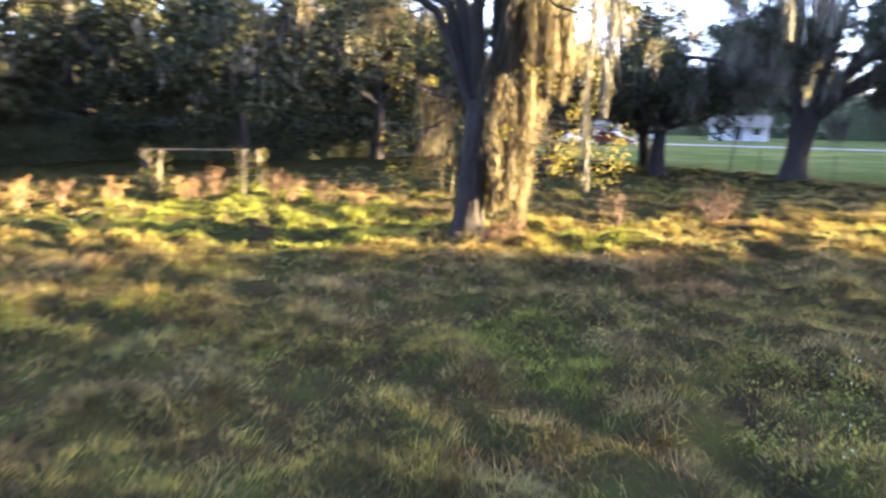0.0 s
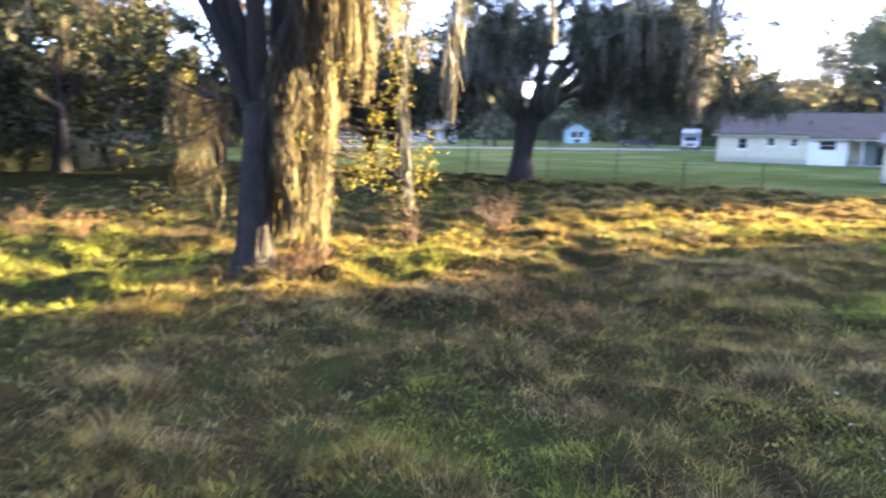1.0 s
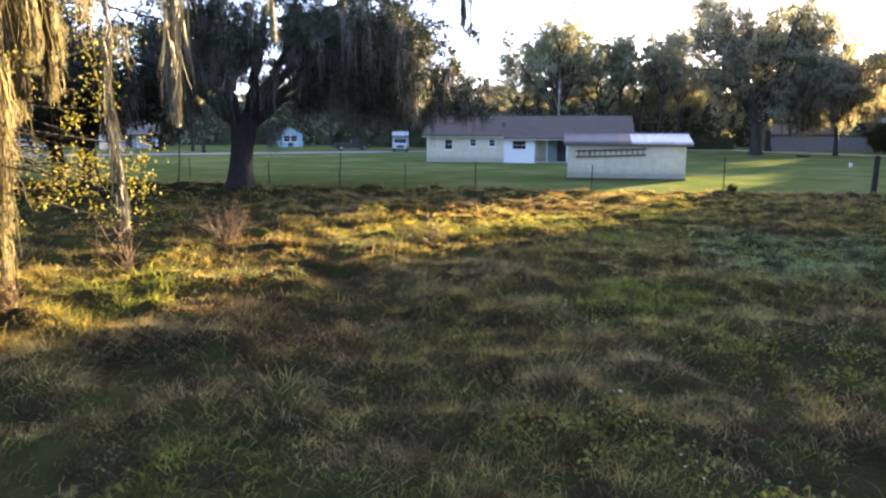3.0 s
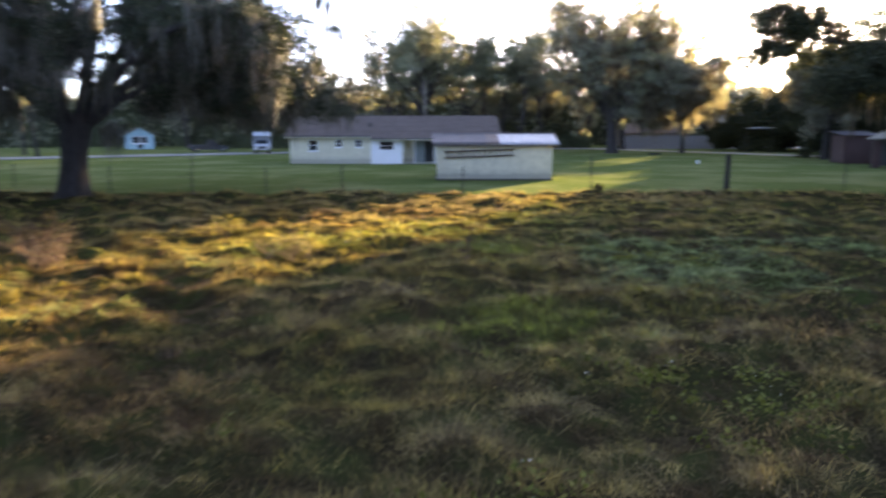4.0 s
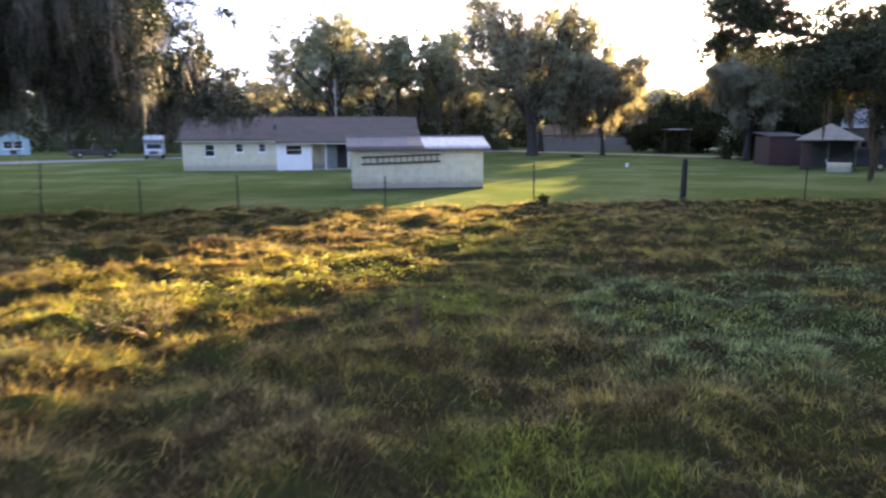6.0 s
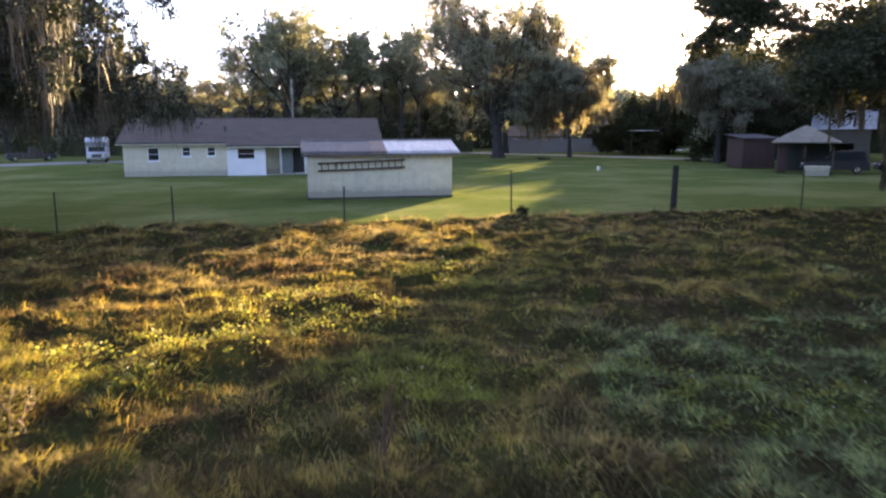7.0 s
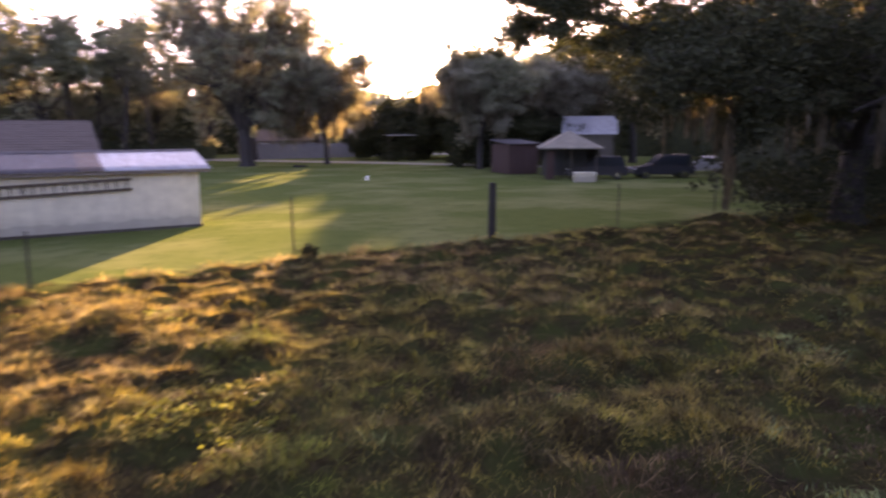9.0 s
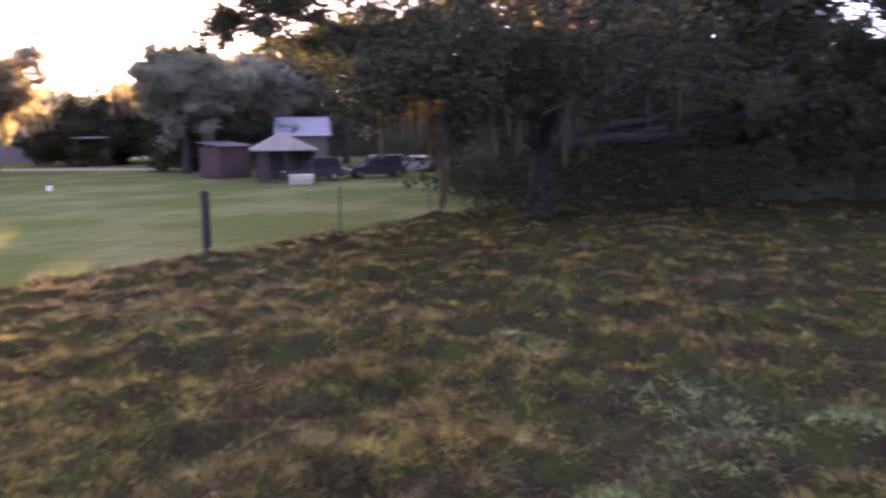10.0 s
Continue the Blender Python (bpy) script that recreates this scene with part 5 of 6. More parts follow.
spreading_oak()
dark = tree("dark_oak", at(-27.5, 12.5), "dense dark oak with foliage down to the ground", 22, 2.6, 0.45, 7, 6.5, (15, 80), (7, 6), 15, 0.8, 0.22, M_DARK_LEAF, 0.2, (0.8, 2.0), 8, 0.08, 0.02)
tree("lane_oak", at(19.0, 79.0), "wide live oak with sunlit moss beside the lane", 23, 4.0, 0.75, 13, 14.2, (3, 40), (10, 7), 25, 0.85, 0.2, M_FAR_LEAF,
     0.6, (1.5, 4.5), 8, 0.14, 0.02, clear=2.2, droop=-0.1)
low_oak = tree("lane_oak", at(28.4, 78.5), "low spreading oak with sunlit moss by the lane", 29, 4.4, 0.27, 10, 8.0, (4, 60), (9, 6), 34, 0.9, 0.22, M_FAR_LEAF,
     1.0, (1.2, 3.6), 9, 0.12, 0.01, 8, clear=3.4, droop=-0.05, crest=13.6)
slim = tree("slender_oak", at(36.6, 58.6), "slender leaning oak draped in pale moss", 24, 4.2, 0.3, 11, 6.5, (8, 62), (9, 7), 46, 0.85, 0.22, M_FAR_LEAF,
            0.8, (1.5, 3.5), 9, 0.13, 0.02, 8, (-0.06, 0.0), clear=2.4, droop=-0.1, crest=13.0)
def fringe_of(tree_root, seed, spots, width=0.09):
    """Beards along the lower edge of a crown: x, y, top, tip, radius, ribbons, each in the tree's own space."""
    rng = np.random.default_rng(seed)
    part("moss", np_mesh("moss", *join([beard(rng, *q, width, (0.5, 1.6)) for q in spots]), M_MOSS), None, tree_root, "pale golden beards of moss in low sun")


edge = np.random.default_rng(301)
fringe_of(low_oak, 302, [(edge.uniform(-6.5, 5.0), edge.uniform(-4.5, 1.5), edge.uniform(6.0, 8.6), edge.uniform(3.0, 5.6), edge.uniform(0.25, 0.5), 46) for k in range(44)])
fringe_of(slim, 303, [(edge.uniform(-6.8, -3.2), edge.uniform(-3.0, 1.0), edge.uniform(7.5, 9.5), edge.uniform(5.2, 7.2), edge.uniform(0.2, 0.4), 40) for k in range(16)], 0.07)
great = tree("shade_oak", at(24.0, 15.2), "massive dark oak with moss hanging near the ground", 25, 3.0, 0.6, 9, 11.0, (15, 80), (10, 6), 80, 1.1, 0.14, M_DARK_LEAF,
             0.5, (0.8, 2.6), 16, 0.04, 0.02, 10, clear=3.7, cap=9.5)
two = np.random.default_rng(77)
hanging = []
for x, y, z0, tip, r, n1 in ((14.1, 13.5, 4.9, 1.35, 0.2, 230), (14.4, 13.8, 4.9, 2.3, 0.2, 150), (13.7, 13.3, 4.9, 2.7, 0.16, 120), (15.0, 14.6, 5.0, 2.9, 0.2, 110), (12.9, 13.4, 5.0, 3.4, 0.12, 80), (12.2, 13.6, 5.0, 3.5, 0.1, 70), (17.5, 11.0, 5.0, 2.6, 0.18, 110), (16.4, 12.2, 5.0, 3.0, 0.16, 90)):
    hanging.append(beard(two, x - 24.0, y - 15.2, z0, tip, r, n1, 0.026, (0.4, 1.3)))
part("moss", np_mesh("moss", *join(hanging), M_MOSS), None, great, "sunlit straw-coloured beards of moss")
reach_limb = np.array([(0, 0, 3.0), (-3.0, -0.4, 4.3), (-6.5, -1.2, 5.0), (-9.9, -1.7, 4.75), (-12.0, -1.6, 4.8)])
part("limb", np_mesh("limb", *tube(reach_limb, [0.24, 0.19, 0.13, 0.07, 0.03], 9), M_BARK, True), None, great)
high_limb = np.array([(0, 0, 3.4), (-2.6, 0.8, 5.2), (-5.6, 2.2, 6.4), (-8.4, 3.4, 7.2), (-10.6, 4.0, 7.6), (-12.2, 4.2, 7.8)])
part("limb", np_mesh("limb", *tube(high_limb, [0.3, 0.24, 0.19, 0.13, 0.07, 0.02], 9), M_BARK, True), None, great)
centres, twigs = [], []
for line, n, reach_to, lift in ((reach_limb, 34, 2.2, 0.1), (high_limb, 60, 2.6, 0.1)):
    for k in range(n):
        q, d = along(line, two.uniform(0.3, 1.0) if k else 1.0)
        p2, r2 = bend(two, q, d / np.linalg.norm(d) + two.normal(0, 0.8, 3), two.uniform(0.9, reach_to), 0.035, 0.01, 5, lift, 0.2)
        twigs.append(tube(p2, r2, 4))
        centres += [p2[3], p2[4], p2[5]]
        for m in range(4):
            q3, d3 = along(p2, two.uniform(0.3, 1))
            p3, r3 = bend(two, q3, d3 / np.linalg.norm(d3) + two.normal(0, 0.8, 3), two.uniform(0.4, 0.9), 0.012, 0.005, 3, 0, 0.2)
            twigs.append(tube(p3, r3, 3))
            centres.append(p3[3])
# This low spray is added to block a sun patch on the near field.
sun_block_spray = np.stack([two.uniform(-8.6, -5.8, 26), two.normal(3.4, 0.8, 26), two.uniform(3.7, 5.4, 26)], -1)
inner = np.stack([two.uniform(-11.5, -1, 210), two.normal(-0.6, 1.7, 210), two.uniform(4.1, 7.2, 210)], -1)
centres = np.concatenate([np.array(centres), inner, sun_block_spray])
part("branchwork", np_mesh("branchwork", *join(twigs), M_BARK, True), None, great)
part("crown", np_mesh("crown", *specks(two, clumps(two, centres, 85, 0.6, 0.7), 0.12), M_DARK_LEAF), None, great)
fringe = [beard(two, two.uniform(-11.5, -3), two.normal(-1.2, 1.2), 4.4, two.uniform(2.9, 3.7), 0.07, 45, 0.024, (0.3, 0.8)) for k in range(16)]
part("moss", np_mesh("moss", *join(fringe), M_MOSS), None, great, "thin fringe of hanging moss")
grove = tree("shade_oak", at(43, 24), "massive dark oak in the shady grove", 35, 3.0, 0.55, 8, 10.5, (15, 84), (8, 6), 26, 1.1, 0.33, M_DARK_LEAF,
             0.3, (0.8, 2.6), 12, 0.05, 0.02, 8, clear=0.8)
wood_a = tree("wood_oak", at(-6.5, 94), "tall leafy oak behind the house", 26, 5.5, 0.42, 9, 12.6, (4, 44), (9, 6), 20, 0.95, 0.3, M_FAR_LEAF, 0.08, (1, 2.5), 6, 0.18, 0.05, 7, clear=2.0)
wood_b = tree("wood_oak", at(-46, 4), "tall dark oak at the wood's edge", 27, 4.0, 0.4, 6, 8.5, (15, 65), (7, 5), 22, 1.1, 0.38, M_DARK_LEAF, 0.35, (1, 3.5), 8, 0.11, 0.04, 7, clear=1.5, moss_mat=M_MOSS_SHADED)
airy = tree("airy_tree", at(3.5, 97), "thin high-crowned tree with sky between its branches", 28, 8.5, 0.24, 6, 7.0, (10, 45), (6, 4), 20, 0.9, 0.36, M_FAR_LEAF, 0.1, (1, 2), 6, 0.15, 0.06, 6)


def repeat(src, rows, label=""):
    for x, y, turn, s in rows:
        made = copy_thing(src, at(x, y, turn, s))
        if label:
            tagged(made, label)


# Oaks at (25, 96) and (22, 109) are hidden additions that block the sun.
repeat(wood_a, [(25, 96, 200, 1.0), (39, 108, 150, 0.72), (44.5, 113, 10, 0.66), (22, 109, 70, 1.1), (15, 112, 10, 0.62), (-0.5, 99, 70, 0.92), (-11.5, 99, 250, 0.84), (-20, 100, 140, 0.6), (-26, 99, 30, 0.58), (-33, 103, 220, 0.58), (9.5, 103, 20, 0.55), (5.0, 106, 200, 0.52), (-48, 108, 300, 0.85)], "leafy oak in the row behind the houses, some added for shade")
repeat(airy, [(8.5, 95, 150, 1.05), (6.5, 101, 80, 1.0), (-6.5, 102, 200, 1.02), (12, 96, 300, 0.9), (-52, 68, 40, 0.75), (-57, 74, 120, 0.8)])
# Copies added to block low sun from the field, leaving narrow gaps.
repeat(slim, [(40.8, 63.8, 300, 1.0), (50.5, 62.0, 110, 1.0), (58, 68, 30, 1.3), (60, 60, 160, 1.4)], "mossy oak by the carport drive, placed to block low sun")
repeat(grove, [(38, 10, 200, 1.0), (53, 33, 300, 1.05), (52, 16, 40, 1.1), (40, -2, 150, 1.05), (62, 24, 260, 1.2), (48, -16, 80, 1.1)], "massive dark oak in the shady grove")
repeat(dark, [(-33.5, 18, 120, 1.0), (-38, 9, 210, 1.1), (-31, 7.5, 300, 0.8)], "dense dark oak in the thicket by the fence")
repeat(wood_b, [(-41, -7, 60, 0.9), (-50, -14, 130, 1.05), (-44, -24, 200, 1.0), (-61, 3, 270, 1.1), (-56, -27, 20, 1.15), (-38, -35, 100, 1.0), (-68, -12, 160, 1.2), (-60, 16, 300, 1.1), (-70, 28, 45, 1.0), (-24, -44, 220, 1.1), (-6, -48, 10, 1.1), (14, -44, 90, 1.15), (32, -32, 170, 1.1)], "tall mossy oak at the dark wood's edge")


def woods(name, line, depth, low, high, count, leaf, seed, label, mat):
    """Far woodland: an uneven bank of leaf clumps along a line."""
    rng = np.random.default_rng(seed)
    P = np.array(line, float)
    seg = np.linalg.norm(np.diff(P, axis=0), axis=1)
    s = rng.uniform(0, seg.sum(), count)
    k = np.searchsorted(np.cumsum(seg), s)
    f = (s - np.concatenate([[0], np.cumsum(seg)])[k]) / seg[k]
    base = P[k] + (P[k + 1] - P[k]) * f[:, None]
    base = base + rng.uniform(-depth, depth, (count, 2)) * 0.5
    crest = low + (high - low) * (0.6 * lattice_noise(base[:, 0] / 9, base[:, 1] / 9, seed) + 0.4 * lattice_noise(base[:, 0] / 3.5, base[:, 1] / 3.5, seed + 1))
    z = crest * rng.uniform(0, 1, count) ** 0.8
    c = clumps(rng, np.column_stack([base, z]), 9, 1.3, 0.8)
    c = c[c[:, 2] > 0.1]
    bank = tagged(part(name, np_mesh(name, *specks(rng, c, leaf), mat), None), label, "woods", kind="stuff")
    if depth < 2.5:
        return
    # added core, lower and thinner than its leaves, the wood's shade in its colour
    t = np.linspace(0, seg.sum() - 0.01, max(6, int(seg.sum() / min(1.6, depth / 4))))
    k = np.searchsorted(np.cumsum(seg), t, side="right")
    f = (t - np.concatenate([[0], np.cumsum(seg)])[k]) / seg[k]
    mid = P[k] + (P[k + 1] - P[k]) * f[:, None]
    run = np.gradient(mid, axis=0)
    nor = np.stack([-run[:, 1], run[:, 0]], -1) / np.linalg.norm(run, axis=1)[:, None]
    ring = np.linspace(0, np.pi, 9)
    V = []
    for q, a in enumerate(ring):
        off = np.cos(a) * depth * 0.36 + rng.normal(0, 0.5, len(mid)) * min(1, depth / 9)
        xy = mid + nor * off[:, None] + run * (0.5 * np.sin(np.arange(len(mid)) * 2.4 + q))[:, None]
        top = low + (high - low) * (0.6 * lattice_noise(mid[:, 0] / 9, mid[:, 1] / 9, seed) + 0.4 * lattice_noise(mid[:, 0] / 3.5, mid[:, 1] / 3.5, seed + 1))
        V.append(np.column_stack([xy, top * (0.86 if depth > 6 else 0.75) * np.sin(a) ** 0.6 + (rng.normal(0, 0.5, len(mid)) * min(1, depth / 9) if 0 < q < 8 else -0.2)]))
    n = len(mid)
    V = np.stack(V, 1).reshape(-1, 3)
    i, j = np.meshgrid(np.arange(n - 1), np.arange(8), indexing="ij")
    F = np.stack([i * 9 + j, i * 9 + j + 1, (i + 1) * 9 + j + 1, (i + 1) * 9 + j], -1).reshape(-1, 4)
    tagged(part("thicket", np_mesh("thicket", V, F, M_WOOD_SHADE), None, bank), kind="stuff")


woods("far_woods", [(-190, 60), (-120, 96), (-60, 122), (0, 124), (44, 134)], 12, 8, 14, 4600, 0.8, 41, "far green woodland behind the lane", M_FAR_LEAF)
woods("far_woods", [(36, 150), (80, 152), (120, 140), (190, 100)], 16, 11.5, 15.0, 4600, 0.95, 42, "far woodland under the low sun, leaves paled as haze", M_HAZE_LEAF)
woods("far_woods", [(76, 90), (92, 60), (96, 10), (80, -40)], 12, 9, 16, 3000, 0.8, 43, "dark woodland beyond the grove", M_DARK_LEAF)
woods("far_woods", [(-74, 46), (-82, 20), (-84, -20), (-64, -50), (-20, -66), (30, -62), (80, -40)], 10, 7, 14, 4200, 0.75, 44, "dark woodland round the field", M_DARK_LEAF)
woods("undergrowth", [(-52, 14), (-50, -4), (-52, -28)], 8, 1.5, 5, 1300, 0.3, 45, "dark undergrowth at the wood's edge", M_DARK_LEAF)
woods("undergrowth", [(31, 25), (37, 14), (41, 0), (38, -16)], 7, 1.2, 5.0, 1500, 0.3, 46, "dark undergrowth in the grove", M_DARK_LEAF)
woods("undergrowth", [(21.8, 17.5), (26.0, 12.5), (30.0, 7.5)], 2.4, 1.0, 3.6, 700, 0.17, 51, "dark undergrowth round the foot of a massive oak", M_DARK_LEAF)
# Places and sizes chosen so the bushes block low sun from lawn and field.
bush = tree("tall_bush", at(40.5, 62.5, 0, 0.95), "rounded dark evergreen bush by the drive, set to block sun", 36, 0.35, 0.15, 9, 4.4, (2, 68), (9, 5), 42, 0.75, 0.22, M_DARK_LEAF, 0.2, (0.6, 1.4), 6, 0.08, 0.03, 6, squash=0.9, group="bushes by the drive")
repeat(bush, [(41.8, 60.8, 100, 1.1), (42.0, 64.5, 170, 1.0), (46.5, 86.0, 140, 1.45), (49.8, 84.3, 75, 1.75), (43.4, 87.5, 200, 1.1), (52.5, 86.5, 130, 1.5), (46.5, 61.5, 260, 1.0), (48.5, 64.5, 10, 1.05), (40.6, 88.5, 290, 0.85), (38.2, 88.8, 310, 0.7), (48.8, 88.8, 20, 1.65), (45.0, 69.8, 60, 0.9), (50.0, 67.0, 130, 0.9), (53.5, 64.6, 200, 1.2)])
woods("hedge", [(-40, 104), (-10, 108), (22, 106)], 4, 2, 5, 900, 0.4, 48, "dark hedge behind the houses", M_DARK_LEAF)


# ---------------------------------------------------------------- shrubs and weeds
for k, (x, y, h) in enumerate(((-23.3, 13.0, 3.4), (-16.9, 18.0, 2.0), (-31.0, 10.0, 2.6))):
    rng = np.random.default_rng(500 + k)
    root = thing("sapling", at(x, y), "thin bare sapling in the shade by the fence", "sapling", "saplings")
    p, r = bend(rng, (0, 0, -0.1), (0.03, 0.02, 1), h, 0.035, 0.012, 7, 0, 0.05)
    part("trunk", np_mesh("trunk", *tube(p, r, 6), M_BARK, True), None, root)
    twig = [tube(*bend(rng, p[n], rng.normal(0, 0.6, 3) + np.array([0, 0, 0.5]), rng.uniform(0.3, 0.8), 0.01, 0.004, 3, 0.05, 0.2), 4) for n in (3, 4, 4, 5, 5, 6, 6, 7)]
    part("branchwork", np_mesh("branchwork", *join(twig), M_BARK), None, root)

shrub("bare_bush", at(-14.4, 0.3), "bare reddish twiggy bush in the field", 61, 1.5, 1.9, 0.03, M_RUSTY, 26, 1)
shrub("bare_bush", at(-14.8, -3.5), "bare pale twiggy weed near the oak", 62, 1.3, 0.9, 0.03, M_RUSTY, 9, 2, True)
shrub("leafy_bush", at(-8.9, 1.4), "low spreading twiggy bush with small leaves", 63, 0.85, 3.2, 0.045, M_BUSH, 30, 5, clump=0.13)
shrub("leafy_bush", at(-11.5, 4.8), "low bare bush with a few leaves", 66, 0.7, 1.6, 0.05, M_SUNNY_LEAF, 12, 4)
shrub("weed_stalk", at(-4.6, -0.6), "dry upright weed stalks in the grass", 64, 0.9, 0.4, 0.03, M_RUSTY, 4, 3)
shrub("leafy_bush", at(2.9, 18.6), "small dark bush at the foot of a post", 65, 0.5, 0.5, 0.05, M_DARK_LEAF, 8, 20, clump=0.14)
shrub("yellow_bush", at(21.5, 15.4), "small yellow-green weed in shade", 67, 0.6, 0.9, 0.06, M_SUNNY_LEAF, 9, 20)
for k, (x, y) in enumerate(((-14.55, -8.0), (-14.2, -8.5), (-14.75, -7.7), (-13.9, -7.9))):
    shrub("bare_bush", at(x, y), "dead brown twigs piled at the foot of the oak", 640 + k, 0.55, 0.9, 0.04, M_WITHERED_SHADE, 16, 3, clump=0.12)
weeds = [(-26.0, -18.4), (-26.8, -17.2), (-25.4, -19.4), (-27.0, -15.6), (-27.2, -12.7), (-27.4, -12.0), (-26.6, -13.2), (-24.9, -9.8), (-25.2, -10.4), (-21.7, -8.5), (-23.5, -9.2), (-24.2, -20.5)]
for k, (x, y) in enumerate(weeds):
    shrub("dry_weed", at(x, y), "tall russet dry weeds at the wood's edge", 70 + k, 1.0, 1.0, 0.045, M_WITHERED_SHADE if k % 3 else M_RUSTY, 10, 6, False, "weed", "dry weeds", 0.14)


# ---------------------------------------------------------------- grass
PATCHES = {"green": [(-3.5, 9.5, 2.0), (-0.5, 14.0, 2.2), (-6.5, 4.5, 2.0), (-4.2, 6.4, 1.8), (0.8, 10.5, 2.0), (-8.4, 4.3, 1.6), (-5.4, 5.9, 1.2), (-3.6, 8.2, 1.3)],
           "lush": [(-7.2, -12.6, 1.25), (-8.2, -12.3, 0.7), (-6.3, -12.8, 0.7), (-4.1, -4.4, 1.6), (-3.9, 2.0, 1.4), (-6.4, 5.1, 1.4), (-9.0, 3.4, 1.2), (-2.6, 7.5, 1.2), (-18, -12, 4.5), (-24, -12, 5.0), (-13, -6, 1.5), (-0.5, 9.5, 2.0), (-7.0, 2.6, 1.2), (-1.2, 11.5, 1.0)],
           "sage": [(1.4, -0.5, 2.2), (-0.4, 0.6, 1.6), (-0.6, 1.4, 1.4), (4.4, 3.2, 2.0), (6.6, 6.4, 1.3)],
           "rusty": [(-8.6, -8.2, 1.3), (-7.0, -4.6, 1.2), (-2.0, -8.6, 1.6), (0.5, -6.0, 1.3), (-10.5, 8.5, 2.2), (-7.0, 12.5, 2.6), (-1.8, 2.1, 0.9), (-9.3, -8.0, 1.5), (3.2, 8.3, 1.4), (-9.6, -6.4, 1.0), (8.5, 5.0, 1.2), (-1.5, 2.2, 0.9), (-8.9, 10.8, 2.0), (-6.0, 10.8, 1.8)],
           "straw": [(-5.6, 12.4, 3.6), (-1.0, 16.0, 3.5), (-10.8, -13.8, 2.2), (-5.0, -9.5, 2.2), (-7.5, -5.0, 2.0), (-11, -9.5, 1.6), (0.5, -9.0, 2.5), (-8.0, 14.0, 3.5), (-13, 10, 3.0), (-14.2, -9.6, 1.6)],
           "dark": [(-9.3, -7.6, 1.3), (-8.8, -6.8, 0.9), (3.5, -3.0, 1.5), (5.0, 4.0, 1.2), (-1.5, -7.5, 1.0), (1.0, 5.0, 0.9), (-6.2, 3.4, 0.5), (-5.6, 6.2, 0.5), (-8.0, 4.6, 0.5), (-10.2, -2.2, 1.5), (-9.0, -4.2, 1.2), (-11.8, -4.2, 1.5), (-12.5, 7.8, 1.6)]}


def spread_over(rng, n, x0, x1, y0, y1):
    """Places for tufts, thickest along the strip of field under the camera's path."""
    x, y = rng.uniform(x0, x1, n), rng.uniform(y0, y1, n)
    line = np.array([(-1.0, -15.0), (-6.0, -13.0), (-5.5, -6.0), (-3.0, 6.0)])
    d = np.full(n, 1e9)
    for a, b in zip(line, line[1:]):
        t = np.clip(((x - a[0]) * (b - a)[0] + (y - a[1]) * (b - a)[1]) / np.dot(b - a, b - a), 0, 1)
        d = np.minimum(d, np.hypot(x - a[0] - t * (b - a)[0], y - a[1] - t * (b - a)[1]))
    gaps = np.clip(0.25 + 1.5 * (0.6 * lattice_noise(x / 0.55, y / 0.45, 51) + 0.4 * lattice_noise(x / 0.2, y / 0.2, 52)), 0.12, 1.3)
    keep = rng.uniform(0, 1, n) < gaps * np.clip(0.85 + 2.2 * tussocks(x, y), 0.25, 1.4) / (1 + (d / 7.4) ** 2)
    edge = y < 19.6 + 1.2 * (lattice_noise(x / 1.5, y / 1.5, 9) - 0.5)
    return x[keep & edge], y[keep & edge], d[keep & edge]


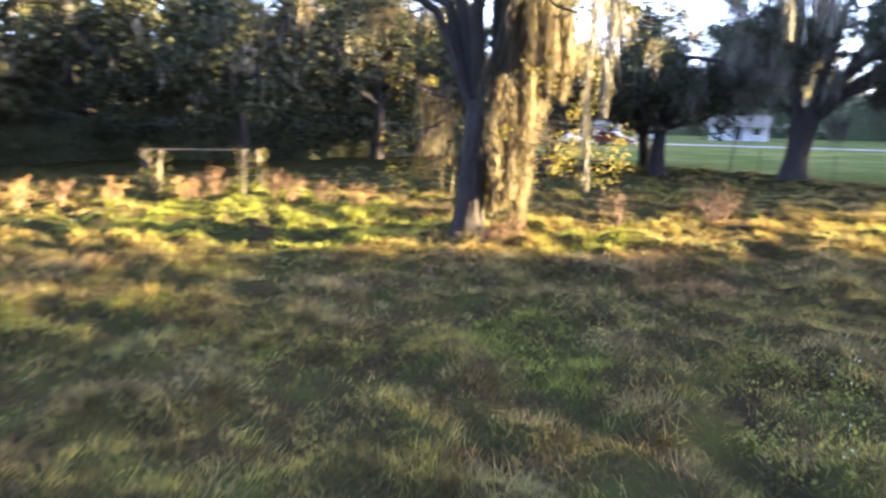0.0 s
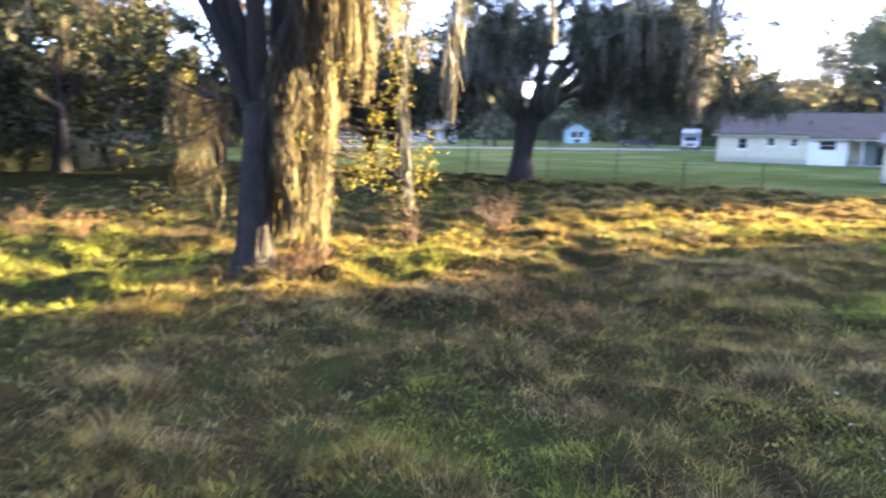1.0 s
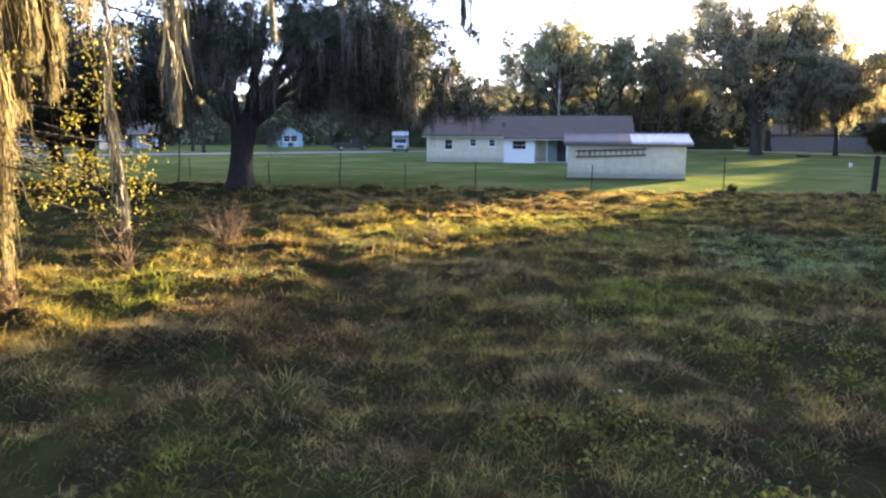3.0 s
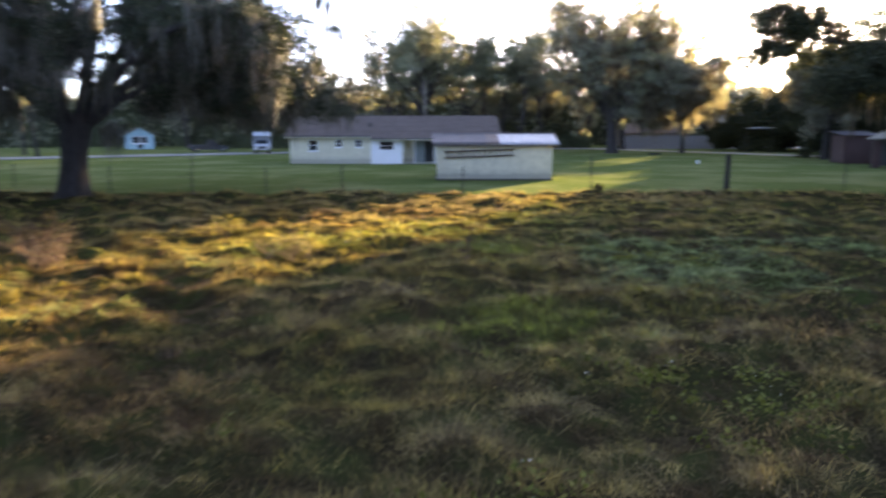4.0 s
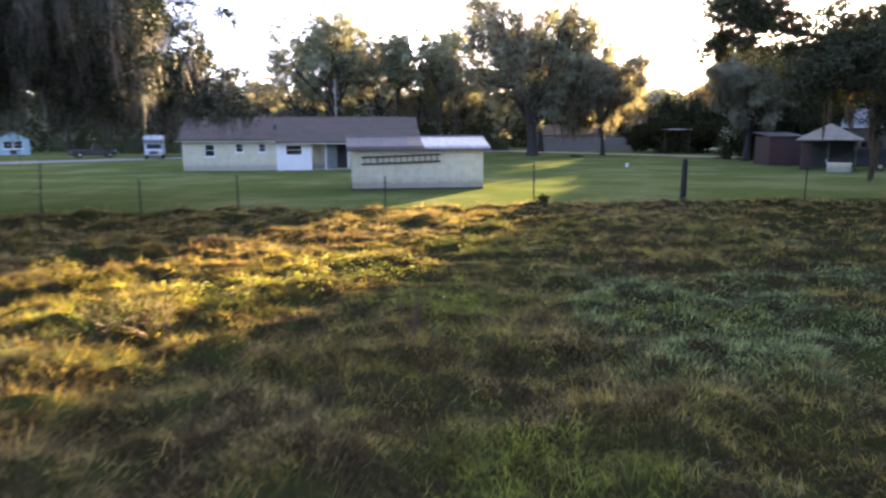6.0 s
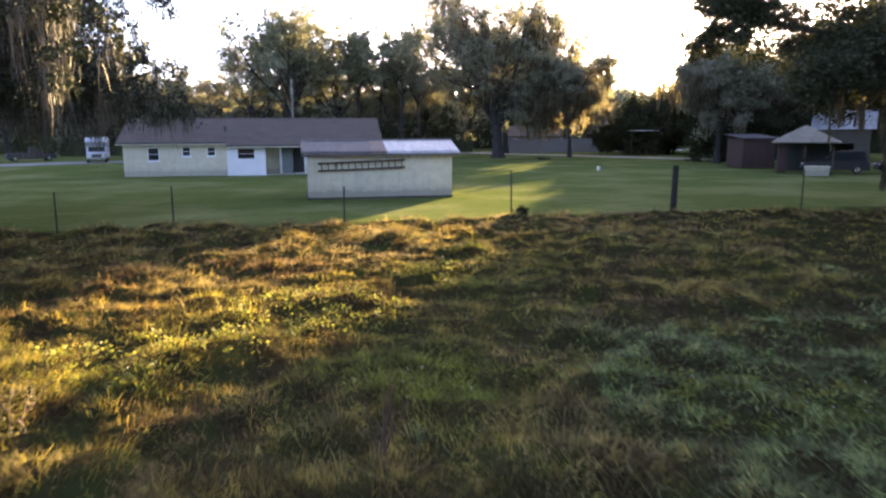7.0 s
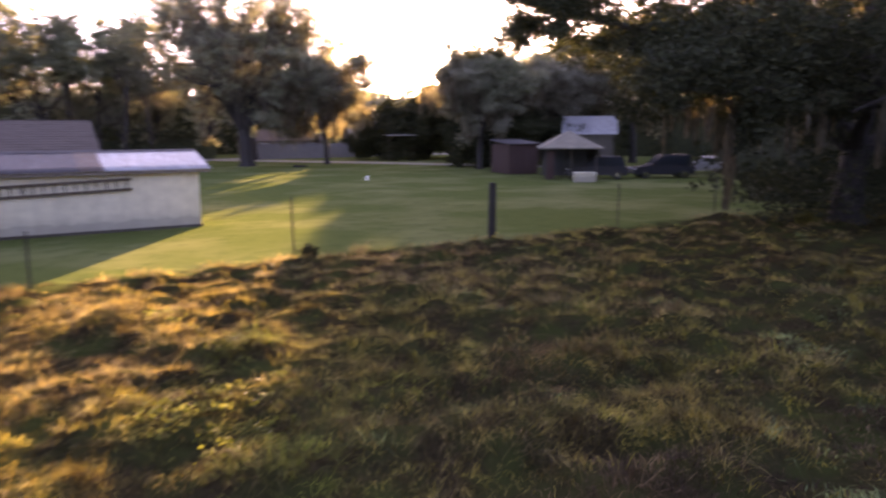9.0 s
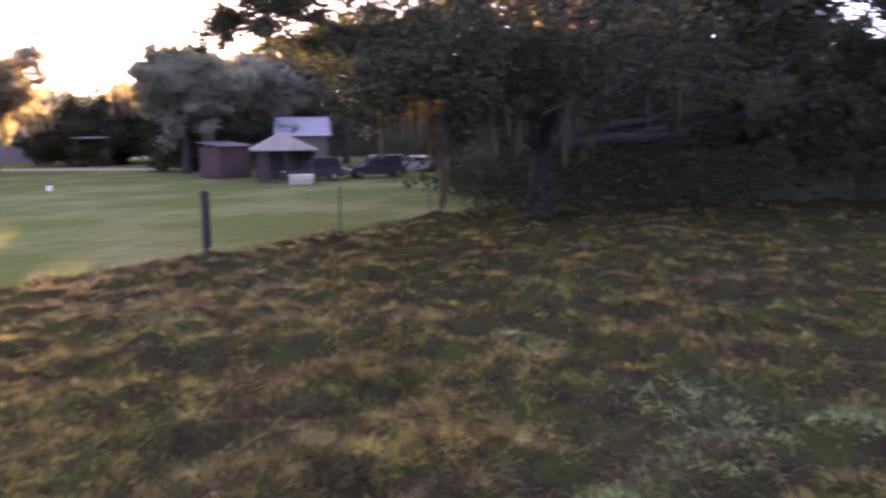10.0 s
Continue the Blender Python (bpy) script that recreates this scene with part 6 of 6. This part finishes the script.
def blades(rng, x, y, d, per, height, width, spread=0.13, lay=0.9):
    """Tufts of arching blades at the places x, y; those farther from the strip are coarser."""
    n = len(x)
    e = 0.12
    rise_x = (ground_z(x + e, y) - ground_z(x - e, y)) / (2 * e)
    rise_y = (ground_z(x, y + e) - ground_z(x, y - e)) / (2 * e)
    steep = np.clip(np.hypot(rise_x, rise_y) * 2.5, 0, 1)
    down = np.arctan2(-rise_y, -rise_x)
    high = tussocks(x, y)
    h0 = height * np.clip(0.85 + 1.9 * high, 0.35, 1.6) * rng.uniform(0.7, 1.3, n)
    ox, oy = rng.normal(0, spread, (n, per)), rng.normal(0, spread, (n, per))
    px, py = (x[:, None] + ox).ravel(), (y[:, None] + oy).ravel()
    pz = ground_z(px, py) - 0.02
    ang = (down[:, None] + rng.normal(0, 1, (n, per)) * (2.2 - 1.5 * steep)[:, None]).ravel()
    L = (h0[:, None] * rng.uniform(0.45, 1.2, (n, per))).ravel()
    lean = np.where(rng.uniform(0, 1, n * per) < 0.08, rng.uniform(0.2, 0.5, n * per), lay * rng.uniform(0.6, 1.3, n * per))
    w = (width * (1 + (d / 11))[:, None] * rng.uniform(0.6, 1.4, (n, per))).ravel()
    dx, dy = np.cos(ang), np.sin(ang)
    face = ang + np.pi / 2 + rng.normal(0, 0.5, n * per)
    sx, sy = np.cos(face) * w / 2, np.sin(face) * w / 2
    mx, my, mz = px + dx * L * lean * 0.42, py + dy * L * lean * 0.42, pz + L * (0.62 - 0.18 * np.minimum(lean, 1.4))
    tx, ty, tz = px + dx * L * lean * 0.98, py + dy * L * lean * 0.98, pz + L * np.clip(0.95 - 0.52 * lean ** 2, 0.02, 1)
    V = np.stack([np.stack(c, -1) for c in ((px - sx, py - sy, pz), (px + sx, py + sy, pz), (mx - sx * 0.8, my - sy * 0.8, mz), (mx + sx * 0.8, my + sy * 0.8, mz), (tx, ty, tz))], 1)
    k = np.arange(n * per)[:, None] * 5
    F = np.concatenate([k + np.array([[0, 1, 3]]), k + np.array([[0, 3, 2]]), k + np.array([[2, 3, 4]])])
    return V.reshape(-1, 3), F


def grass_cover():
    rng = np.random.default_rng(91)
    x, y, d = spread_over(rng, 145000, -36, 32, -36, 20.3)
    kind_noise = lattice_noise(x / 2.2, y / 2.2, 21) * 0.6 + lattice_noise(x / 0.8, y / 0.8, 22) * 0.4
    score = {"green": 0.50 + 0.0 * x, "straw": 0.17 + 0.55 * kind_noise, "rusty": -0.17 + 0.9 * lattice_noise(x / 1.6, y / 1.6, 23), "sage": -0.2 + 0.8 * lattice_noise(x / 1.9, y / 1.9, 24), "lush": -0.28 + 0.8 * lattice_noise(x / 1.7, y / 1.7, 25), "dark": -0.22 + 0.9 * lattice_noise(x / 1.1, y / 0.8, 26)}
    for kind, spots in PATCHES.items():
        for cx, cy, r in spots:
            score[kind] = score[kind] + (0.85 if kind == "lush" else 0.7) * np.exp(-((x - cx) ** 2 + (y - cy) ** 2) / (r * r))
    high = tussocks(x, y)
    # Shade put into the colour: hollows get dark weeds, crests a little more straw.
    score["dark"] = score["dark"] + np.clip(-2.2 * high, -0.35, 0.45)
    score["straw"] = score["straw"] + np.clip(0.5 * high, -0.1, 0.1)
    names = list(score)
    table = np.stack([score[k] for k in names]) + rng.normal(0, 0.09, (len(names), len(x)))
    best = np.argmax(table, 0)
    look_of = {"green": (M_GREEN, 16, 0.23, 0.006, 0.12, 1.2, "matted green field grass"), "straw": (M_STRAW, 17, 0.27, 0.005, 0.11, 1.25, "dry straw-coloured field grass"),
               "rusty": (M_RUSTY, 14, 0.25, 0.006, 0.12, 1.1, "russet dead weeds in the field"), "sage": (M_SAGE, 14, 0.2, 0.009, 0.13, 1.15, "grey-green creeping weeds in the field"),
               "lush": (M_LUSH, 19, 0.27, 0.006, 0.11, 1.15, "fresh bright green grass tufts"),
               "dark": (M_WITHERED_SHADE, 12, 0.2, 0.007, 0.13, 1.1, "dark withered weeds, gathered in hollows as painted shade")}
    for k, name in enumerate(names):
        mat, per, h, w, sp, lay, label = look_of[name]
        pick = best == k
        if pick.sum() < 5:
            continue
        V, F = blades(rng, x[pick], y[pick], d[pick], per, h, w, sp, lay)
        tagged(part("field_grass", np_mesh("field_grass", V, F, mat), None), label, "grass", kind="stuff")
    # low broad-leaved weeds in patches, and tiny white flowers
    wx, wy, wd = spread_over(rng, 16000, -20, 14, -19, 16)
    thick = lattice_noise(wx / 1.8, wy / 1.8, 61) + 0.8 * sum(np.exp(-((wx - a) ** 2 + (wy - e) ** 2) / r ** 2) for a, e, r in ((-7.6, 4.0, 1.5), (-5.5, 6.0, 1.2), (-2.2, 9.2, 1.5), (-4.4, -11.0, 1.6), (-7.4, -12.6, 1.3), (-2.0, -8.0, 1.5), (-3.9, 1.5, 1.3), (0.0, 0.5, 1.6)))
    pick = thick > 0.92
    base = np.stack([wx[pick], wy[pick], ground_z(wx[pick], wy[pick]) + 0.1], -1)
    V, F = leaves(rng, clumps(rng, base, 16, 0.22, 0.55), 0.065, 0.4)
    tagged(part("field_weeds", np_mesh("field_weeds", V, F, M_WEED), None), "low broad-leaved green weeds in the field", "weeds", kind="stuff")
    spots = base[rng.uniform(0, 1, len(base)) < 0.07]
    V, F = leaves(rng, clumps(rng, spots + np.array([0, 0, 0.1]), 3, 0.2, 0.4), 0.028, 0.8)
    tagged(part("wildflowers", np_mesh("wildflowers", V, F, M_PETAL), None), "tiny white wildflowers among the weeds", "flowers", kind="stuff")
    # short lawn grass along the fence, thinning out behind it
    m = 3500
    lx, ly = rng.uniform(-30, 26, m), 19.4 + rng.exponential(3.0, m)
    ok = ly < 28.2
    V, F = blades(rng, lx[ok], ly[ok], np.full(ok.sum(), 14.0), 6, 0.032, 0.014, 0.2, 1.35)
    tagged(part("lawn_grass", np_mesh("lawn_grass", V, F, M_LAWN), None), "short mown lawn grass beyond the fence", "grass", kind="stuff")


grass_cover()
